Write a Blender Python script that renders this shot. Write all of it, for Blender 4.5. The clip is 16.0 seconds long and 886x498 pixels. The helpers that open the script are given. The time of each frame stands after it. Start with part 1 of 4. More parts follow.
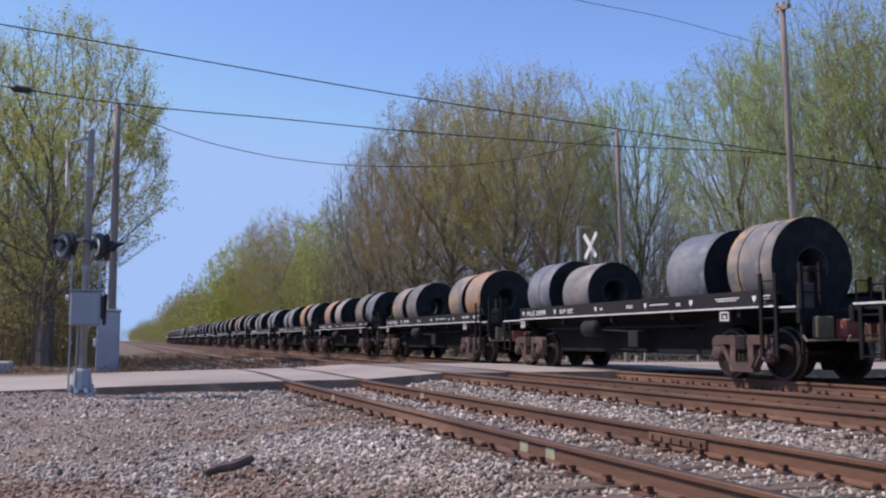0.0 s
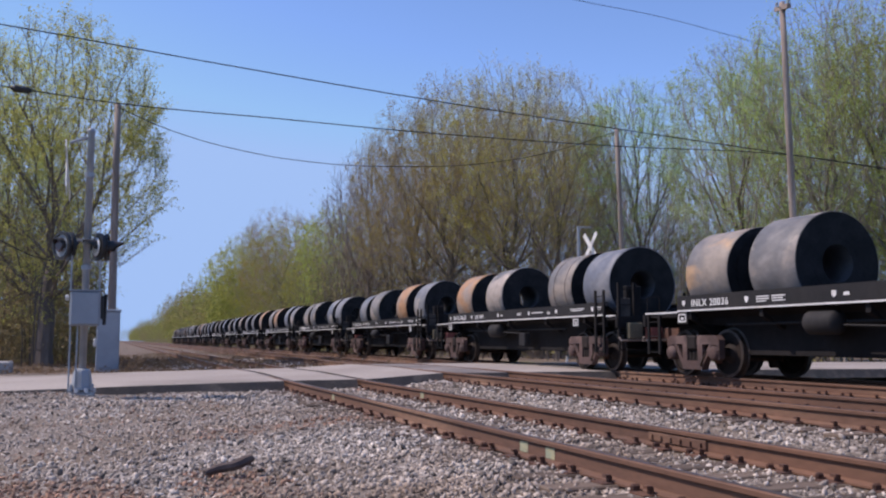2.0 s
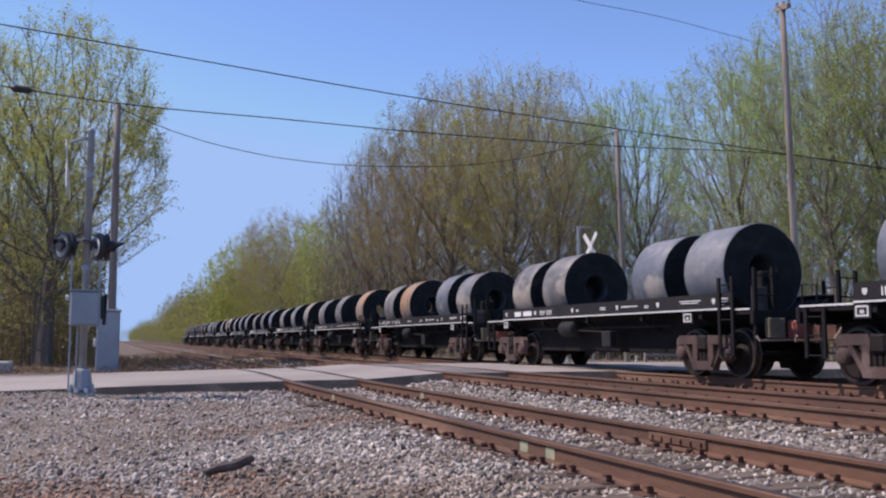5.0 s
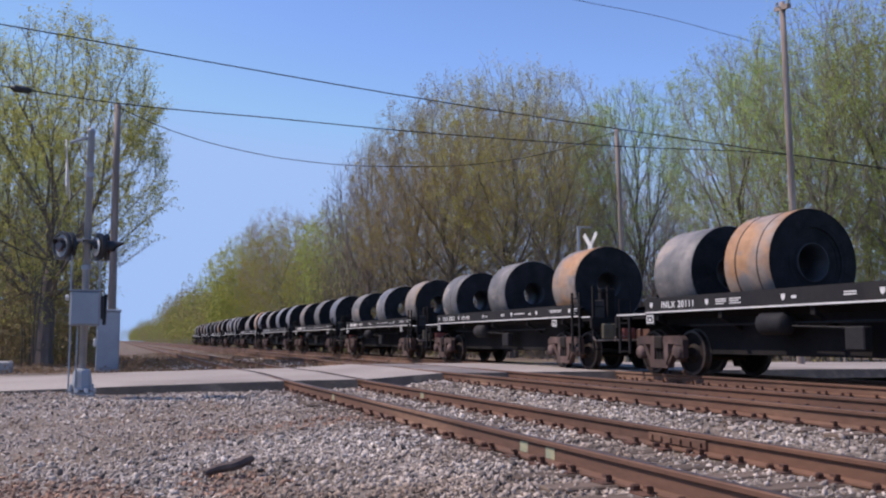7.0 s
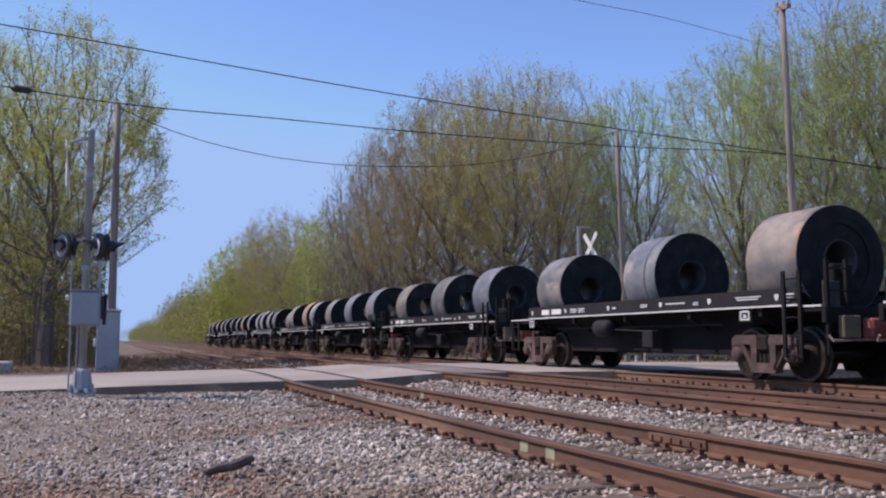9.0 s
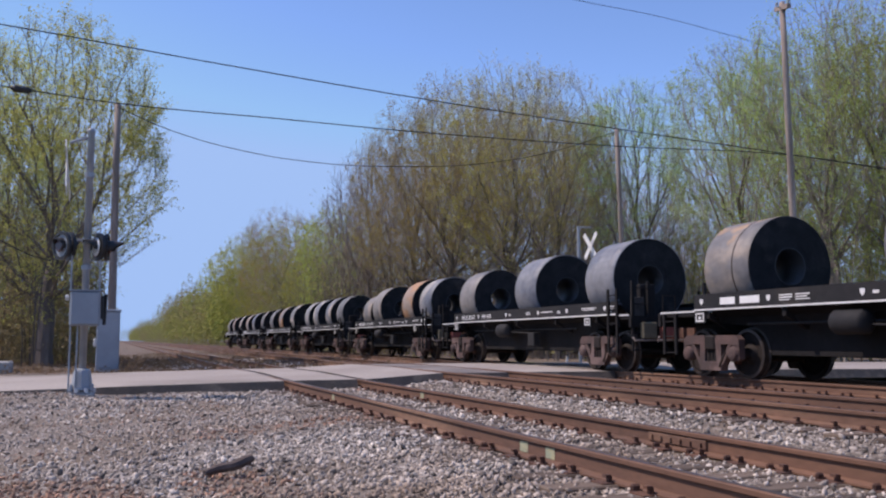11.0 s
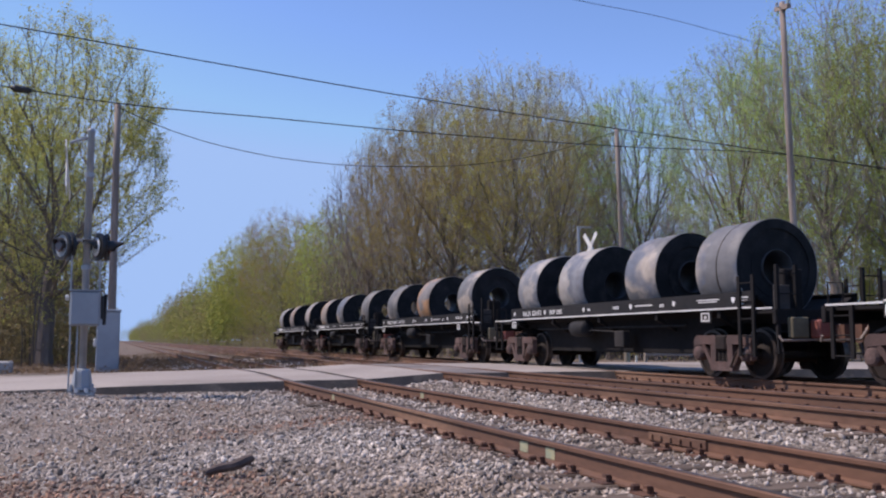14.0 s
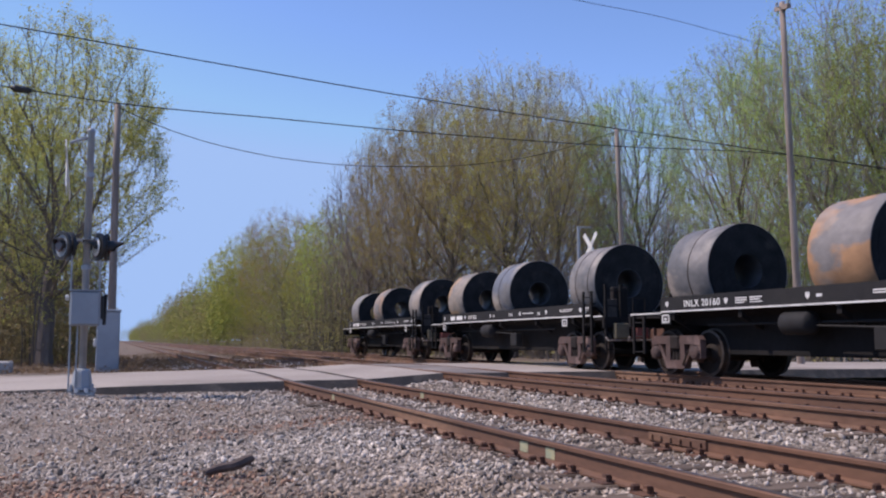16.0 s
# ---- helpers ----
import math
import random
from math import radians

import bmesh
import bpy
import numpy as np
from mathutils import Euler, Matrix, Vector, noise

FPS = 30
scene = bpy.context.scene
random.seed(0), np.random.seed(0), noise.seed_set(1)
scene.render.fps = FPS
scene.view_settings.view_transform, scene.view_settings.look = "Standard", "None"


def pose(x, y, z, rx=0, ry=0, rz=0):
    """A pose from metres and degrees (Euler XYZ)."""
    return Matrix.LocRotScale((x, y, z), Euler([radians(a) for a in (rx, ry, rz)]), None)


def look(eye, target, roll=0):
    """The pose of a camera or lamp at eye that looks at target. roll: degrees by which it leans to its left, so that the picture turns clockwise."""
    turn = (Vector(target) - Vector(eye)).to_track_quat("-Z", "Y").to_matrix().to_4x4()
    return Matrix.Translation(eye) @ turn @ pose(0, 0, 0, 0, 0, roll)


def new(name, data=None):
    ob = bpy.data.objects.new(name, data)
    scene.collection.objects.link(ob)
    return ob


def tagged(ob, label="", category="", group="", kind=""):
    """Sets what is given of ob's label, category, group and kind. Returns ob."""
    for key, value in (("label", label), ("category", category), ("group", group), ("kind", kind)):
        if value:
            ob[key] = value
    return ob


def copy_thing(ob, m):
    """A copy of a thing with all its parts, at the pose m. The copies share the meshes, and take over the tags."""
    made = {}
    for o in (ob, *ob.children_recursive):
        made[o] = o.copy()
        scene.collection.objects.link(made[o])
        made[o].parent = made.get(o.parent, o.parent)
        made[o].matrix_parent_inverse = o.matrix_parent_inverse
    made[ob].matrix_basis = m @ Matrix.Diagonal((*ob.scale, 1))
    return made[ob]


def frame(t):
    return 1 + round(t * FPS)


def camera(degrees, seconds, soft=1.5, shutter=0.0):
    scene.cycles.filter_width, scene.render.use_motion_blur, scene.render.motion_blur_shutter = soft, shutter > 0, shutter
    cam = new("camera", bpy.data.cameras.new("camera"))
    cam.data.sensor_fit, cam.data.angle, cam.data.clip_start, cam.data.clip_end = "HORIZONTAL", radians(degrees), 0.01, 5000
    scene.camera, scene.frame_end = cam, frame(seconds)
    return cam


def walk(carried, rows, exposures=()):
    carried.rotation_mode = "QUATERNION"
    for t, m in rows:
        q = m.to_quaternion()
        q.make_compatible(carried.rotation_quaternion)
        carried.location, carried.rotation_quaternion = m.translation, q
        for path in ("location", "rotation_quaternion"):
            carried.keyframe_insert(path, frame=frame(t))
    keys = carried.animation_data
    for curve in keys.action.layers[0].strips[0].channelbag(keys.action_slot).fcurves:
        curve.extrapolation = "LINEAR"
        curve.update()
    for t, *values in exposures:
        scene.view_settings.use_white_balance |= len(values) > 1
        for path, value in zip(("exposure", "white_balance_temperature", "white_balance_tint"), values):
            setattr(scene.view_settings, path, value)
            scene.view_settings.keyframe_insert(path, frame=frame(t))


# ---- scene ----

# ------------------------------------------------------------------ camera
EYE = Vector((0.0, 0.0, 0.70))
YAW, PITCH = radians(19.8), math.atan(162 / 1600)
AIM = EYE + Vector((math.sin(YAW) * math.cos(PITCH), math.cos(YAW) * math.cos(PITCH), math.sin(PITCH))) * 10
cam = camera(52.2, 16.0, soft=2.2)
walk(cam, [(0.0, look(EYE, AIM)), (16.0, look(EYE, AIM))], exposures=[(0.0, 0.27, 6430, 22), (16.0, 0.27, 6430, 22)])

# ------------------------------------------------------------------ light
SUN_AZ, SUN_EL = radians(-64), radians(52)
world = bpy.data.worlds.new("sky")
scene.world = world
world.use_nodes = True
wn = world.node_tree.nodes
sky = wn.new("ShaderNodeTexSky")
sky.sky_type = "NISHITA"
sky.sun_disc = False
sky.sun_elevation, sky.sun_rotation = SUN_EL, SUN_AZ
sky.air_density, sky.dust_density, sky.ozone_density = 0.7, 0.0, 3.4
haze = wn.new("ShaderNodeMix")
haze.data_type, haze.blend_type = "RGBA", "DARKEN"
haze.inputs[0].default_value = 1.0
haze.inputs[7].default_value = (1.66, 2.62, 4.15, 1)      # clear spring air: the horizon stays pale blue
azure = wn.new("ShaderNodeMix")
azure.data_type, azure.blend_type = "RGBA", "MULTIPLY"
azure.inputs[0].default_value = 1.0
azure.inputs[7].default_value = (0.96, 1.02, 1.06, 1)
world.node_tree.links.new(sky.outputs[0], azure.inputs[6])
world.node_tree.links.new(azure.outputs[2], haze.inputs[6])
world.node_tree.links.new(haze.outputs[2], wn["Background"].inputs[0])
wn["Background"].inputs[1].default_value = 0.172
sun_from = Vector((math.sin(SUN_AZ) * math.cos(SUN_EL), math.cos(SUN_AZ) * math.cos(SUN_EL), math.sin(SUN_EL)))
sun = new("sun", bpy.data.lights.new("sun", "SUN"))
sun.data.energy, sun.data.angle, sun.data.color = 3.6, radians(0.5), (1.0, 0.895, 0.765)
sun.matrix_world = look(sun_from * 60, (0, 0, 0))


# ------------------------------------------------------------------ materials
def ramp_mix(nt, fac, a, b):
    m = nt.nodes.new("ShaderNodeMix")
    m.data_type = "RGBA"
    nt.links.new(fac, m.inputs[0])
    for i, c in ((6, a), (7, b)):
        if isinstance(c, tuple):
            m.inputs[i].default_value = (*c, 1)
        else:
            nt.links.new(c, m.inputs[i])
    return m.outputs[2]


def sharpen(nt, fac, lo, hi):
    r = nt.nodes.new("ShaderNodeMapRange")
    nt.links.new(fac, r.inputs[0])
    r.inputs[1].default_value, r.inputs[2].default_value = lo, hi
    return r.outputs[0]


def noise_of(nt, coord, scale, detail=4, stretch=None):
    n = nt.nodes.new("ShaderNodeTexNoise")
    n.inputs["Scale"].default_value, n.inputs["Detail"].default_value = scale, detail
    if stretch:
        mp = nt.nodes.new("ShaderNodeMapping")
        mp.inputs["Scale"].default_value = stretch
        nt.links.new(coord, mp.inputs[0])
        coord = mp.outputs[0]
    nt.links.new(coord, n.inputs["Vector"])
    return n.outputs[0]


def mat(name, a, b, scale=4.0, c=None, rough=0.8, metal=0.0, bump=0.3, fine=9.0, stretch=None, spread=0.0, island=0.0,
        c_lo=0.55, c_hi=0.65, depth=0.01, spec=0.5, amp=0.7, edge=0.15):
    """Two colours by a broad noise, a third in patches, fine grain on top, relief from the grain."""
    m = bpy.data.materials.new(name)
    m.use_nodes = True
    nt = m.node_tree
    bs = nt.nodes["Principled BSDF"]
    co = nt.nodes.new("ShaderNodeTexCoord").outputs["Object"]
    info = nt.nodes.new("ShaderNodeObjectInfo")
    sh = nt.nodes.new("ShaderNodeVectorMath")
    sh.operation = "SCALE"
    sh.inputs[0].default_value = (37.0, 91.0, 53.0)
    nt.links.new(info.outputs["Random"], sh.inputs["Scale"])
    ad = nt.nodes.new("ShaderNodeVectorMath")
    nt.links.new(co, ad.inputs[0])
    nt.links.new(sh.outputs[0], ad.inputs[1])
    co = ad.outputs[0]
    broad = sharpen(nt, noise_of(nt, co, scale, 5, stretch), 0.5 - edge, 0.5 + edge)
    col = ramp_mix(nt, broad, a, b)
    if c:
        col = ramp_mix(nt, sharpen(nt, noise_of(nt, co, scale * 0.6, 6, stretch), c_lo, c_hi), col, c)
    grain = noise_of(nt, co, scale * fine, 3, stretch)
    hv = nt.nodes.new("ShaderNodeHueSaturation")
    nt.links.new(col, hv.inputs["Color"])
    val = nt.nodes.new("ShaderNodeMath")
    val.operation = "MULTIPLY_ADD"
    nt.links.new(grain, val.inputs[0])
    val.inputs[1].default_value, val.inputs[2].default_value = amp, 1 - amp / 2
    out = val.outputs[0]
    if spread or island:
        src = info.outputs["Random"]
        if island:
            src = nt.nodes.new("ShaderNodeNewGeometry").outputs["Random Per Island"]
        sp = nt.nodes.new("ShaderNodeMath")
        sp.operation = "MULTIPLY_ADD"
        nt.links.new(src, sp.inputs[0])
        k = island or spread
        sp.inputs[1].default_value, sp.inputs[2].default_value = 2 * k, 1 - k
        mu = nt.nodes.new("ShaderNodeMath")
        mu.operation = "MULTIPLY"
        nt.links.new(out, mu.inputs[0])
        nt.links.new(sp.outputs[0], mu.inputs[1])
        out = mu.outputs[0]
    nt.links.new(out, hv.inputs["Value"])
    nt.links.new(hv.outputs[0], bs.inputs["Base Color"])
    bs.inputs["Roughness"].default_value, bs.inputs["Metallic"].default_value = rough, metal
    bs.inputs["Specular IOR Level"].default_value = spec
    if bump:
        bp = nt.nodes.new("ShaderNodeBump")
        bp.inputs["Strength"].default_value, bp.inputs["Distance"].default_value = bump, depth
        nt.links.new(grain, bp.inputs["Height"])
        nt.links.new(bp.outputs[0], bs.inputs["Normal"])
    return m


def gravel_mat(name, cols, cells, patch):
    """Packed small stones: each cell has its own shade and a rounded top; patches of soil."""
    m = bpy.data.materials.new(name)
    m.use_nodes = True
    nt = m.node_tree
    bs = nt.nodes["Principled BSDF"]
    co = nt.nodes.new("ShaderNodeTexCoord").outputs["Object"]
    v = nt.nodes.new("ShaderNodeTexVoronoi")
    v.inputs["Scale"].default_value = cells
    nt.links.new(co, v.inputs["Vector"])
    sep = nt.nodes.new("ShaderNodeSeparateColor")
    nt.links.new(v.outputs["Color"], sep.inputs[0])
    col = ramp_mix(nt, sep.outputs[0], cols[0], cols[1])
    col = ramp_mix(nt, sharpen(nt, sep.outputs[1], 0.82, 0.9), col, cols[2])
    col = ramp_mix(nt, sharpen(nt, noise_of(nt, co, 0.7, 6), 0.42, 0.68), col, patch)
    nt.links.new(col, bs.inputs["Base Color"])
    bs.inputs["Roughness"].default_value = 0.92
    bp = nt.nodes.new("ShaderNodeBump")
    bp.invert = True
    bp.inputs["Strength"].default_value, bp.inputs["Distance"].default_value = 1.0, 0.02
    nt.links.new(v.outputs["Distance"], bp.inputs["Height"])
    nt.links.new(bp.outputs[0], bs.inputs["Normal"])
    return m


def leaf_mat(name, a, b, c=None):
    m = bpy.data.materials.new(name)
    m.use_nodes = True
    nt = m.node_tree
    nt.nodes.remove(nt.nodes["Principled BSDF"])
    geo = nt.nodes.new("ShaderNodeNewGeometry")
    info = nt.nodes.new("ShaderNodeObjectInfo")
    col = ramp_mix(nt, geo.outputs["Random Per Island"], a, b)
    if c:
        co = nt.nodes.new("ShaderNodeTexCoord").outputs["Object"]
        col = ramp_mix(nt, sharpen(nt, noise_of(nt, co, 0.09, 3), 0.4, 0.62), col, c)
    hv = nt.nodes.new("ShaderNodeHueSaturation")
    nt.links.new(col, hv.inputs["Color"])
    for sock, k, o in (("Hue", 0.05, 0.475), ("Value", 0.5, 0.75)):
        q = nt.nodes.new("ShaderNodeMath")
        q.operation = "MULTIPLY_ADD"
        nt.links.new(info.outputs["Random"], q.inputs[0])
        q.inputs[1].default_value, q.inputs[2].default_value = k, o
        nt.links.new(q.outputs[0], hv.inputs[sock])
    d, t, x = nt.nodes.new("ShaderNodeBsdfDiffuse"), nt.nodes.new("ShaderNodeBsdfTranslucent"), nt.nodes.new("ShaderNodeMixShader")
    nt.links.new(hv.outputs[0], d.inputs[0])
    nt.links.new(hv.outputs[0], t.inputs[0])
    x.inputs[0].default_value = 0.55
    nt.links.new(d.outputs[0], x.inputs[1])
    nt.links.new(t.outputs[0], x.inputs[2])
    nt.links.new(x.outputs[0], nt.nodes["Material Output"].inputs[0])
    return m


M = dict(
    dirt=mat("brown_dirt", (0.16, 0.11, 0.08), (0.11, 0.085, 0.062), 0.5, (0.20, 0.165, 0.11), rough=0.95, bump=0.9, fine=20, depth=0.04),
    ground=gravel_mat("gravel_ground", ((0.09, 0.07, 0.055), (0.27, 0.225, 0.185), (0.46, 0.41, 0.36)), 34, (0.165, 0.122, 0.084)),
    grass=mat("rough_grass", (0.11, 0.155, 0.04), (0.15, 0.16, 0.055), 0.25, (0.16, 0.125, 0.07), rough=0.95, bump=0.8, fine=30, depth=0.05),
    stone=mat("ballast_stone", (0.50, 0.44, 0.38), (0.31, 0.265, 0.225), 0.9, (0.27, 0.205, 0.155), rough=0.9, bump=0.4, fine=25, island=0.75, c_lo=0.54, c_hi=0.7),
    rusty_stone=mat("rusty_stone", (0.34, 0.195, 0.13), (0.25, 0.175, 0.13), 1.5, rough=0.95, bump=0.4, fine=25, island=0.5),
    road=mat("worn_asphalt", (0.37, 0.325, 0.285), (0.29, 0.25, 0.22), 0.35, (0.22, 0.19, 0.165), rough=0.9, bump=0.5, fine=60, depth=0.004),
    # dark grey for small parts; on the road's broken sides it paints shade
    edge_shade_grey=mat("edge_shade_and_dark_grey", (0.06, 0.054, 0.05), (0.09, 0.078, 0.07), 3, (0.14, 0.12, 0.10), rough=0.95, bump=0.8, fine=12, depth=0.03),
    panel=mat("crossing_asphalt", (0.22, 0.19, 0.17), (0.15, 0.13, 0.12), 0.7, (0.28, 0.25, 0.23), rough=0.9, bump=0.5, fine=40, depth=0.004),
    rail=mat("rusty_rail", (0.155, 0.077, 0.046), (0.105, 0.055, 0.036), 1.4, (0.21, 0.12, 0.075), rough=0.8, bump=0.25, fine=20, stretch=(1, 0.25, 1), depth=0.003),
    railtop=mat("rail_running_face", (0.16, 0.11, 0.085), (0.10, 0.07, 0.055), 1.5, rough=0.42, metal=0.6, bump=0.05, stretch=(1, 0.1, 1)),
    tie=mat("creosote_timber", (0.075, 0.052, 0.038), (0.13, 0.095, 0.07), 2.0, rough=0.95, bump=0.7, fine=12, stretch=(0.3, 2, 2), spread=0.3),
    iron=mat("rust_brown_iron", (0.13, 0.06, 0.036), (0.08, 0.04, 0.028), 5, rough=0.85, bump=0.3),
    paintmark=mat("faded_paint_mark", (0.42, 0.38, 0.22), (0.24, 0.30, 0.22), 8, (0.18, 0.09, 0.05), rough=0.8, bump=0.1, c_lo=0.5),
    black=mat("car_black_paint", (0.013, 0.0125, 0.013), (0.020, 0.018, 0.018), 0.9, (0.036, 0.029, 0.026), rough=0.8, bump=0.1, c_lo=0.6, c_hi=0.8, spec=0.15),
    sill=mat("car_sill_paint", (0.018, 0.018, 0.020), (0.026, 0.025, 0.025), 0.8, (0.045, 0.038, 0.034), rough=0.75, bump=0.08, c_lo=0.62, c_hi=0.8, spec=0.25),
    truckiron=mat("truck_cast_steel", (0.10, 0.058, 0.049), (0.06, 0.040, 0.036), 2.6, (0.15, 0.10, 0.088), rough=0.85, bump=0.35, spread=0.15),
    wheel=mat("wheel_steel", (0.018, 0.015, 0.014), (0.03, 0.022, 0.019), 3, rough=0.75, spec=0.2, bump=0.2),
    tread=mat("wheel_rim", (0.10, 0.08, 0.07), (0.055, 0.045, 0.04), 4, rough=0.5, metal=0.7, bump=0.1),
    letter=mat("white_stencil", (0.78, 0.78, 0.76), (0.70, 0.70, 0.68), 3, rough=0.6, bump=0.0, amp=0.15),
    white=mat("white_marking", (0.74, 0.74, 0.72), (0.60, 0.59, 0.57), 3, (0.40, 0.38, 0.36), rough=0.6, bump=0.05, c_lo=0.62, c_hi=0.8, amp=0.25),
    galv=mat("galvanised_steel", (0.36, 0.38, 0.40), (0.30, 0.32, 0.34), 3, rough=0.5, metal=0.35, bump=0.05, amp=0.2),
    grey=mat("grey_enamel", (0.33, 0.36, 0.39), (0.28, 0.31, 0.34), 1.5, (0.27, 0.27, 0.265), rough=0.55, bump=0.03, c_lo=0.65, c_hi=0.8, amp=0.12),
    signalblack=mat("signal_black", (0.014, 0.014, 0.015), (0.02, 0.02, 0.02), 3, rough=0.5, bump=0.05),
    lens=mat("dark_lens", (0.07, 0.03, 0.03), (0.05, 0.025, 0.025), 8, rough=0.15, bump=0.05),
    pole=mat("weathered_pole", (0.31, 0.25, 0.215), (0.21, 0.17, 0.145), 1.5, (0.37, 0.32, 0.285), rough=0.9, bump=0.6, fine=14, stretch=(4, 4, 0.3)),
    cable=mat("black_cable", (0.02, 0.02, 0.022), (0.03, 0.03, 0.032), 3, rough=0.6, bump=0.0),
    concrete=mat("concrete", (0.42, 0.40, 0.37), (0.34, 0.32, 0.30), 1.5, rough=0.9, bump=0.4),
    bark=mat("bark", (0.12, 0.098, 0.085), (0.18, 0.15, 0.13), 1.2, rough=0.95, bump=0.7, fine=14, stretch=(3, 3, 0.5), spread=0.25, depth=0.03),
    twig=mat("grey_bark", (0.27, 0.225, 0.195), (0.34, 0.285, 0.25), 1.2, rough=0.95, bump=0.4, spread=0.25),
    rubber=mat("dark_rubber", (0.075, 0.052, 0.045), (0.10, 0.075, 0.064), 6, rough=0.8, bump=0.5),
    # coil ends get no sun; that shade is put into their colour
    steel_end_shade=mat("coil_end_shade", (0.030, 0.029, 0.030), (0.019, 0.019, 0.020), 3, (0.050, 0.044, 0.042), rough=0.75, metal=0.0, bump=0.1, c_lo=0.6, c_hi=0.75, spec=0.08),
    bore=mat("coil_bore", (0.05, 0.05, 0.053), (0.03, 0.03, 0.032), 3, rough=0.6, metal=0.2, bump=0.05),
    tan_wood=mat("pale_tan_paint", (0.19, 0.155, 0.095), (0.13, 0.11, 0.07), 4, rough=0.9, bump=0.4),
    red=mat("red_oxide", (0.34, 0.105, 0.075), (0.25, 0.08, 0.06), 4, rough=0.7, bump=0.2),
)
steel = dict(
    blue=mat("coil_blue", (0.142, 0.156, 0.189), (0.218, 0.222, 0.237), 1.3, (0.350, 0.327, 0.303), rough=0.6, metal=0.15, bump=0.06, spec=0.3, edge=0.07, stretch=(1, 0.7, 1), fine=5, c_lo=0.57, c_hi=0.61),
    grey=mat("coil_grey", (0.237, 0.222, 0.213), (0.142, 0.142, 0.146), 1.3, (0.360, 0.312, 0.274), rough=0.6, metal=0.15, bump=0.06, spec=0.3, edge=0.07, stretch=(1, 0.7, 1), fine=5, c_lo=0.56, c_hi=0.61),
    tan=mat("coil_tan", (0.294, 0.251, 0.213), (0.171, 0.165, 0.165), 1.3, (0.397, 0.265, 0.161), rough=0.6, metal=0.08, bump=0.06, spec=0.3, edge=0.07, stretch=(1, 0.7, 1), fine=5, c_lo=0.53, c_hi=0.58),
    rust=mat("coil_rust", (0.397, 0.227, 0.123), (0.294, 0.237, 0.199), 1.3, (0.208, 0.194, 0.189), rough=0.6, metal=0.05, bump=0.06, spec=0.3, edge=0.07, stretch=(1, 0.7, 1), fine=5, c_lo=0.56, c_hi=0.60),
    cream=mat("coil_patchy", (0.142, 0.156, 0.189), (0.378, 0.331, 0.284), 1.2, (0.161, 0.161, 0.165), rough=0.6, metal=0.12, bump=0.06, spec=0.3, edge=0.07, stretch=(1, 0.7, 1), fine=5, c_lo=0.5, c_hi=0.53),
)
leaf = dict(
    olive=leaf_mat("leaf_olive", (0.41, 0.37, 0.115), (0.48, 0.415, 0.165)),
    green=leaf_mat("leaf_green", (0.38, 0.50, 0.15), (0.48, 0.56, 0.21)),
    bud=leaf_mat("leaf_bud", (0.36, 0.28, 0.21), (0.41, 0.34, 0.18)),
    lime=leaf_mat("leaf_lime", (0.36, 0.40, 0.09), (0.44, 0.44, 0.12)),
    spring=leaf_mat("leaf_spring", (0.43, 0.47, 0.125), (0.52, 0.51, 0.18)),
    far=leaf_mat("leaf_far", (0.25, 0.29, 0.075), (0.33, 0.33, 0.10), (0.28, 0.235, 0.13)),
    straw=leaf_mat("leaf_straw", (0.20, 0.135, 0.095), (0.13, 0.09, 0.065)),
    brush=leaf_mat("leaf_brush", (0.22, 0.19, 0.10), (0.27, 0.25, 0.10), (0.22, 0.17, 0.125)),
)


# ------------------------------------------------------------------ mesh helpers
def part(name, bm, material, parent, label="", smooth=False):
    me = bpy.data.meshes.new(name)
    bm.normal_update()
    bm.to_mesh(me)
    bm.free()
    me.materials.append(material)
    if smooth:
        for p in me.polygons:
            p.use_smooth = True
    ob = new(name, me)
    if parent:
        ob.parent = parent
    return tagged(ob, label)


def box(bm, x0, x1, y0, y1, z0, z1, m=None, bevel=0.0):
    vs = [bm.verts.new((x, y, z)) for x in (x0, x1) for y in (y0, y1) for z in (z0, z1)]
    fs = [bm.faces.new([vs[i] for i in f]) for f in ((0, 1, 3, 2), (4, 6, 7, 5), (0, 4, 5, 1), (2, 3, 7, 6), (0, 2, 6, 4), (1, 5, 7, 3))]
    if bevel:
        r = bmesh.ops.bevel(bm, geom=list({e for f in fs for e in f.edges}), offset=bevel, segments=1, affect="EDGES", profile=0.5)
        vs = list({v for f in r["faces"] for v in f.verts} | {v for v in vs if v.is_valid})
    if m:
        for v in vs:
            v.co = m @ v.co
    return bm


def tube(bm, pts, radii, n=8, caps=True):
    """A round bar along points."""
    rings = []
    pts = [Vector(p) for p in pts]
    if not isinstance(radii, (list, tuple)):
        radii = [radii] * len(pts)
    for i, p in enumerate(pts):
        d = (pts[min(i + 1, len(pts) - 1)] - pts[max(i - 1, 0)]).normalized()
        a = d.cross(Vector((0, 0, 1)) if abs(d.z) < 0.9 else Vector((0, 1, 0))).normalized()
        b = d.cross(a)
        rings.append([bm.verts.new(p + (a * math.cos(t) + b * math.sin(t)) * radii[i]) for t in (2 * math.pi * j / n for j in range(n))])
    for r, s in zip(rings, rings[1:]):
        for j in range(n):
            bm.faces.new((r[j], r[(j + 1) % n], s[(j + 1) % n], s[j]))
    if caps:
        bm.faces.new(rings[0][::-1])
        bm.faces.new(rings[-1])
    return bm


